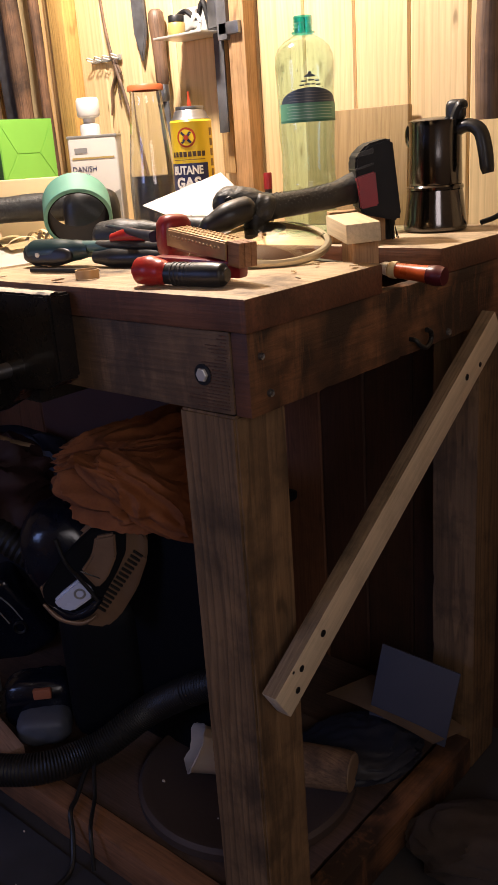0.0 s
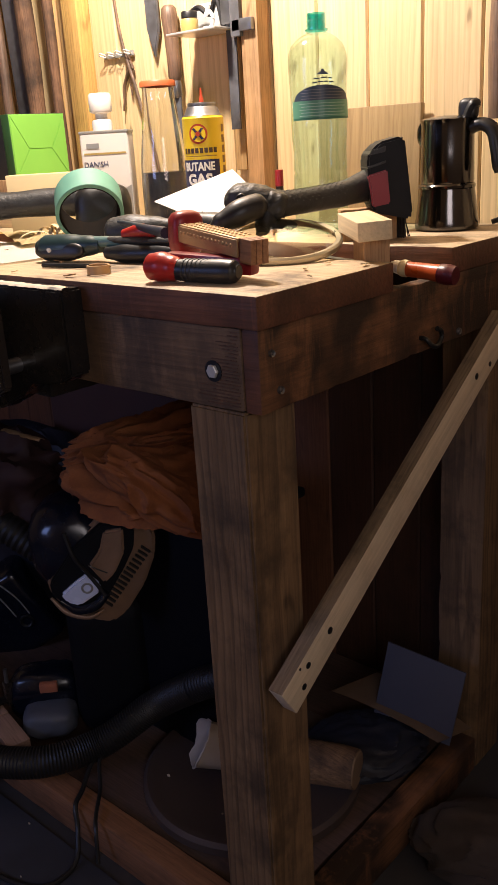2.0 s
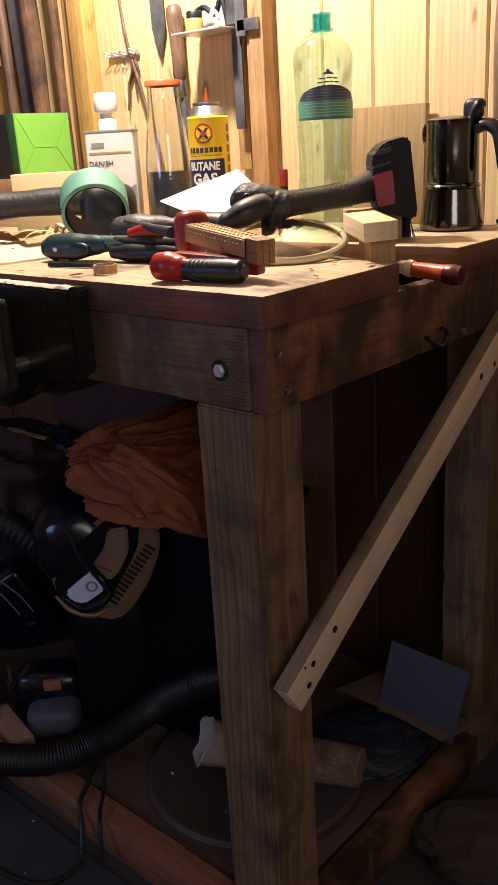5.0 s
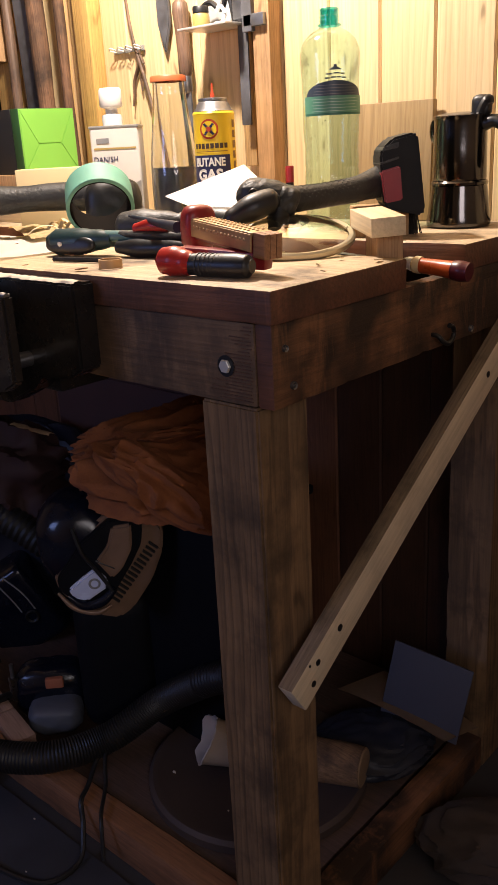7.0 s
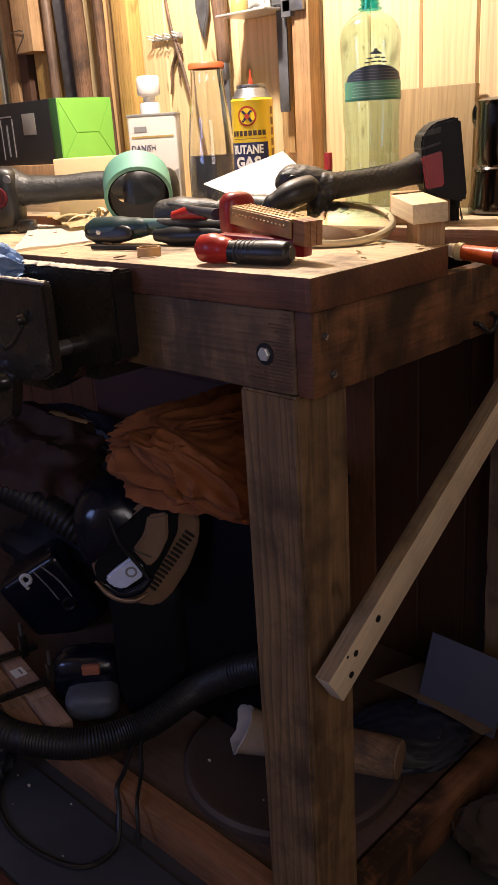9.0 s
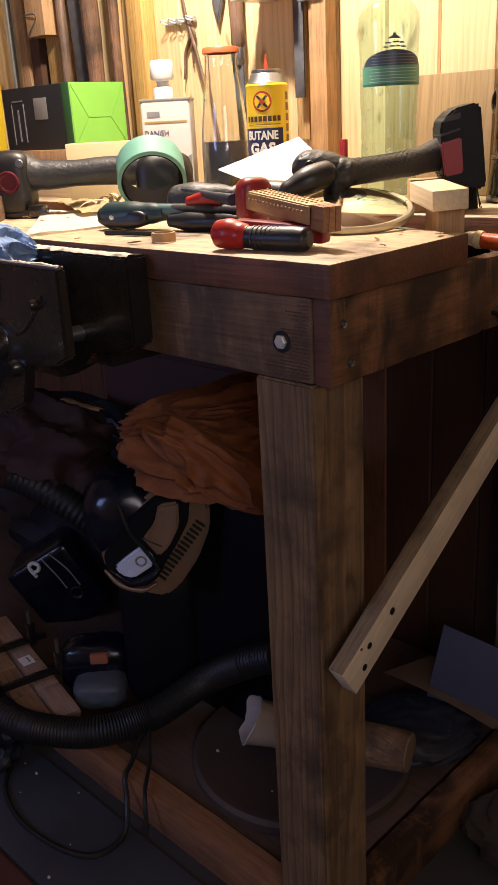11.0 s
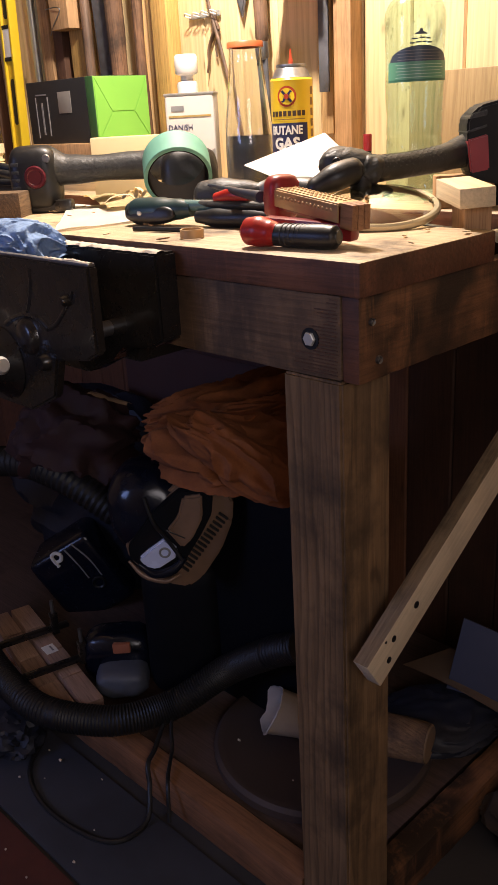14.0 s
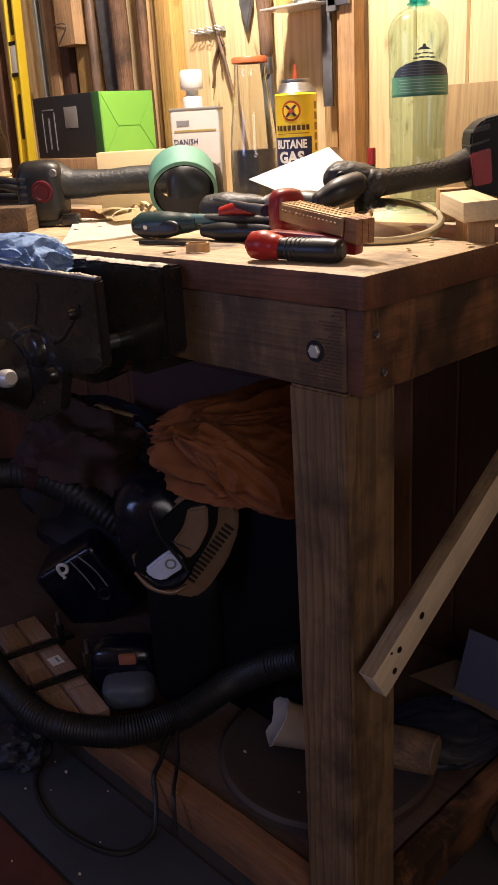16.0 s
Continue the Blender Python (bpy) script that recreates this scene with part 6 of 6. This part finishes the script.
def clamped_pavers():
    th = thing("timber_offcut", "reddish planed offcuts clamped together on the low rail", "timber offcut", Matrix.Translation((-0.900, 0.060, 0.0705)) @ pose(0, 0, 0, 0, 0, -12))
    rnd = random.Random(2)
    for row, (y, z, h) in enumerate(((-0.036, 0.0, 0.030), (0.010, 0.0, 0.042))):
        for k in range(4):
            part("offcut", box((0.104, 0.043, h), (-0.160 + 0.107 * k + 0.02 * row, y, z + h / 2), 0.002), M_BRICKWOOD, th)
    for x in (-0.055, 0.085):
        c = thing("screw_clamp", "small dark steel clamp gripping wooden offcuts", "clamp", Matrix.Translation((-0.89 + x, 0.05 - 0.16 * x, 0.116)) @ pose(0, 0, 0, 0, 0, -14), "clamps on the low rail")
        part("bar", box((0.016, 0.16, 0.010), (0, 0.0, 0.008), 0.002), M_IRON, c)
        part("fixed_jaw", box((0.016, 0.012, 0.055), (0, -0.074, -0.014), 0.003), M_IRON, c)
        part("sliding_jaw", box((0.018, 0.016, 0.05), (0, 0.05, 0.02), 0.003), M_IRON, c)
        part("spindle", sweep([(0, 0.05, 0.0), (0, 0.05, 0.04), (0, 0.05, 0.075)], 0.004, 10), M_STEEL, c)
    lb = thing("white_sticker", "small white printed sticker on an offcut", "sticker", Matrix.Translation((-0.885, 0.062, 0.1128)) @ pose(0, 0, 0, 0, 0, -9))
    part("sheet", box((0.034, 0.026, 0.0006), (0, 0, 0.0003), 0), M_PAPER, lb)
    part("print_bar", box((0.02, 0.004, 0.0005), (0, 0.004, 0.0009), 0), M_INK, lb)


M_BRICKWOOD = wood("pale_red_offcut", (0.56, 0.37, 0.28), (0.42, 0.26, 0.19), "x", 0.2, 0.2, 0.7, 0.3)
clamped_pavers()


def low_shelf_things():
    th = thing("round_board", "dusty round brown board lying on the low shelf", "round board", Matrix.Translation((-0.305, 0.265, SH)))
    part("board", lathe([(0, 0.002), (0.19, 0.0), (0.197, 0.004), (0.197, 0.018), (0.19, 0.024), (0.176, 0.0225), (0.172, 0.020), (0, 0.020)], 64), M_DISC, th)
    z = SH + 0.0245
    th = thing("paper_cup", "crushed translucent white cup lying on its side", "cup", facing(-0.328, 0.232, z + 0.046, 46, 0, 0))
    bm = lathe([(0.028, -0.05), (0.030, -0.048), (0.036, 0.0), (0.043, 0.05), (0.0455, 0.052), (0.044, 0.054), (0.041, 0.05), (0.034, 0.0), (0.0, -0.046)], 32, pose(0, 0, 0, 0, -66, 0))
    for v in bm.verts:
        v.co *= 1 + 0.20 * noise.noise(v.co * 24) + 0.10 * noise.noise(v.co * 60)
    part("wall", bm, M_CUP, th)
    th = thing("log_offcut", "short rough log offcut on the low shelf", "log")
    part("log", sweep([(-0.25, 0.285, z + 0.038), (-0.20, 0.300, z + 0.039), (-0.15, 0.318, z + 0.042), (-0.118, 0.328, z + 0.043)], [0.033, 0.037, 0.036, 0.034], 22), M_BARKLOG, th)
    part("cut_end", sweep([(-0.1185, 0.3278, z + 0.043), (-0.117, 0.3282, z + 0.043), (-0.1160, 0.3285, z + 0.043)], [0.0325, 0.032, 0.031], 22, 2), M_CARDBOARD, th, "dull sawn end")
    th = thing("plastic_bag", "dark blue crumpled plastic bag on the low shelf", "bag")
    crumpled((0.22, 0.17, 0.07), facing(-0.165, 0.42, SH + 0.036, 46), 6.0, 0.2, 5, M_BAG, "bag", th)
    th = thing("cardboard_sheet", "bent brown cardboard sheet lying on a bag", "cardboard")
    b = bmesh.new()
    n, g = 10, []
    for i in range(n + 1):
        row = []
        for j in range(n + 1):
            u, v = i / n, j / n
            p = Vector((-0.2720, 0.4652, 0.1350)).lerp(Vector((-0.0497, 0.4836, 0.1280)), u) + Vector((0.0473, 0.0900, 0.012)) * v * (1 - 0.3 * u)
            p.z += 0.010 * math.sin(3.0 * u + 1) - 0.02 * max(0, u - 0.8) * 5 * 0.2
            row.append(b.verts.new(p))
        g.append(row)
    for i in range(n):
        for j in range(n):
            b.faces.new((g[i][j], g[i + 1][j], g[i + 1][j + 1], g[i][j + 1]))
    bmesh.ops.solidify(b, geom=b.faces[:], thickness=0.004)
    part("sheet", b, M_CARDBOARD, th)
    th = thing("grey_card", "stiff blue-grey card leaning on a leg", "card", Matrix.Translation((-0.112, 0.495, 0.112)) @ pose(0, 0, 0, -8, 8, 8))
    part("sheet", box((0.150, 0.004, 0.150), (0, 0, 0.075), 0.001), M_GREYCARD, th)
    th = thing("rag", "dark dusty rag dropped on the floor by the bench", "rag")
    crumpled((0.22, 0.16, 0.075), facing(0.085, 0.40, 0.037, 30), 9.0, 0.25, 5, M_RAG, "cloth", th, "", 1.5)


M_CUP = plain("dusty_white_cup", (0.52, 0.47, 0.42), 0.5, 0, 0.2, 60, 0.1)
M_BARKLOG = wood("rough_log", (0.34, 0.2, 0.1), (0.15, 0.085, 0.045), "x", 0.4, 0.9, 0.8, 1.0, 1.0, 0.2, 0.5, (0.04, 0.022, 0.014))
M_GREYCARD = plain("blue_grey_card", (0.062, 0.064, 0.09), 0.7, 0, 0.2, 20, 0.05)
M_RAG = plain("dark_dusty_rag", (0.06, 0.045, 0.04), 0.95, 0, 0.4, 90, 0.4)
low_shelf_things()


def floor_things():
    th = thing("floor_mat", "dark blue-grey mat on the workshop floor", "mat", Matrix.Translation((-0.55, -0.105, 0)))
    part("mat", box((0.80, 0.175, 0.006), (0, 0, 0.0035), 0.002), M_MAT, th)
    th = thing("red_rug", "dark red-brown rug on the workshop floor", "rug", Matrix.Translation((-0.62, -0.40, 0)))
    part("rug", box((0.9, 0.40, 0.008), (0, 0, 0.0045), 0.003), M_RUG, th)
    th = thing("black_cable", "black cable lying in a loop on the floor", "cable")
    part("lead", sweep([(-0.53, 0.15, 0.118), (-0.535, 0.09, 0.100), (-0.507, 0.036, 0.080), (-0.489, 0.006, 0.076), (-0.468, -0.010, 0.045), (-0.440, -0.045, 0.012), (-0.448, -0.105, 0.011), (-0.52, -0.135, 0.011), (-0.62, -0.14, 0.011), (-0.71, -0.11, 0.011), (-0.76, -0.05, 0.012)], 0.0045, 8), M_CABLE, th)
    part("second_lead", sweep([(-0.545, 0.20, 0.118), (-0.530, 0.105, 0.108), (-0.48, 0.055, 0.083), (-0.440, 0.012, 0.079), (-0.420, -0.006, 0.068), (-0.405, -0.020, 0.02)], 0.0035, 8), M_CABLE, th)
    th = thing("black_cable", "black cable running along the floor", "cable")
    part("lead", sweep([(-0.95, -0.13, 0.006), (-0.80, -0.19, 0.0112), (-0.66, -0.25, 0.0112), (-0.55, -0.32, 0.0112), (-0.45, -0.37, 0.006), (-0.3, -0.40, 0.006)], 0.0042, 8), M_CABLE, th)
    th = thing("dark_wrapper", "crumpled dark wrapper on the floor", "wrapper")
    crumpled((0.12, 0.10, 0.06), facing(-0.80, -0.09, 0.036, 20), 5.0, 0.4, 4, M_BAG, "wrapper", th)
    rnd = random.Random(21)
    for k in range(34):
        x, y, z = rnd.uniform(-0.80, -0.25), rnd.uniform(-0.36, -0.03), 0.0085
        if k > 24:
            x, y, z = rnd.uniform(-0.45, -0.2), rnd.uniform(0.14, 0.36), SH + 0.0205
        s = rnd.uniform(0.002, 0.006)
        d = thing("debris_crumb", "small pale crumb of debris on a dusty surface", "debris", Matrix.Translation((x, y, z)), "debris crumbs")
        part("crumb", blob((s * 1.5, s, s), (0, 0, s * 0.4), 0.4, 2, k, 1), M_DUST, d)


M_MAT = plain("dark_blue_mat", (0.045, 0.05, 0.07), 0.8, 0, 0.4, 40, 0.3)
M_RUG = plain("dark_red_rug", (0.10, 0.03, 0.024), 0.95, 0, 0.3, 80, 0.4)
floor_things()
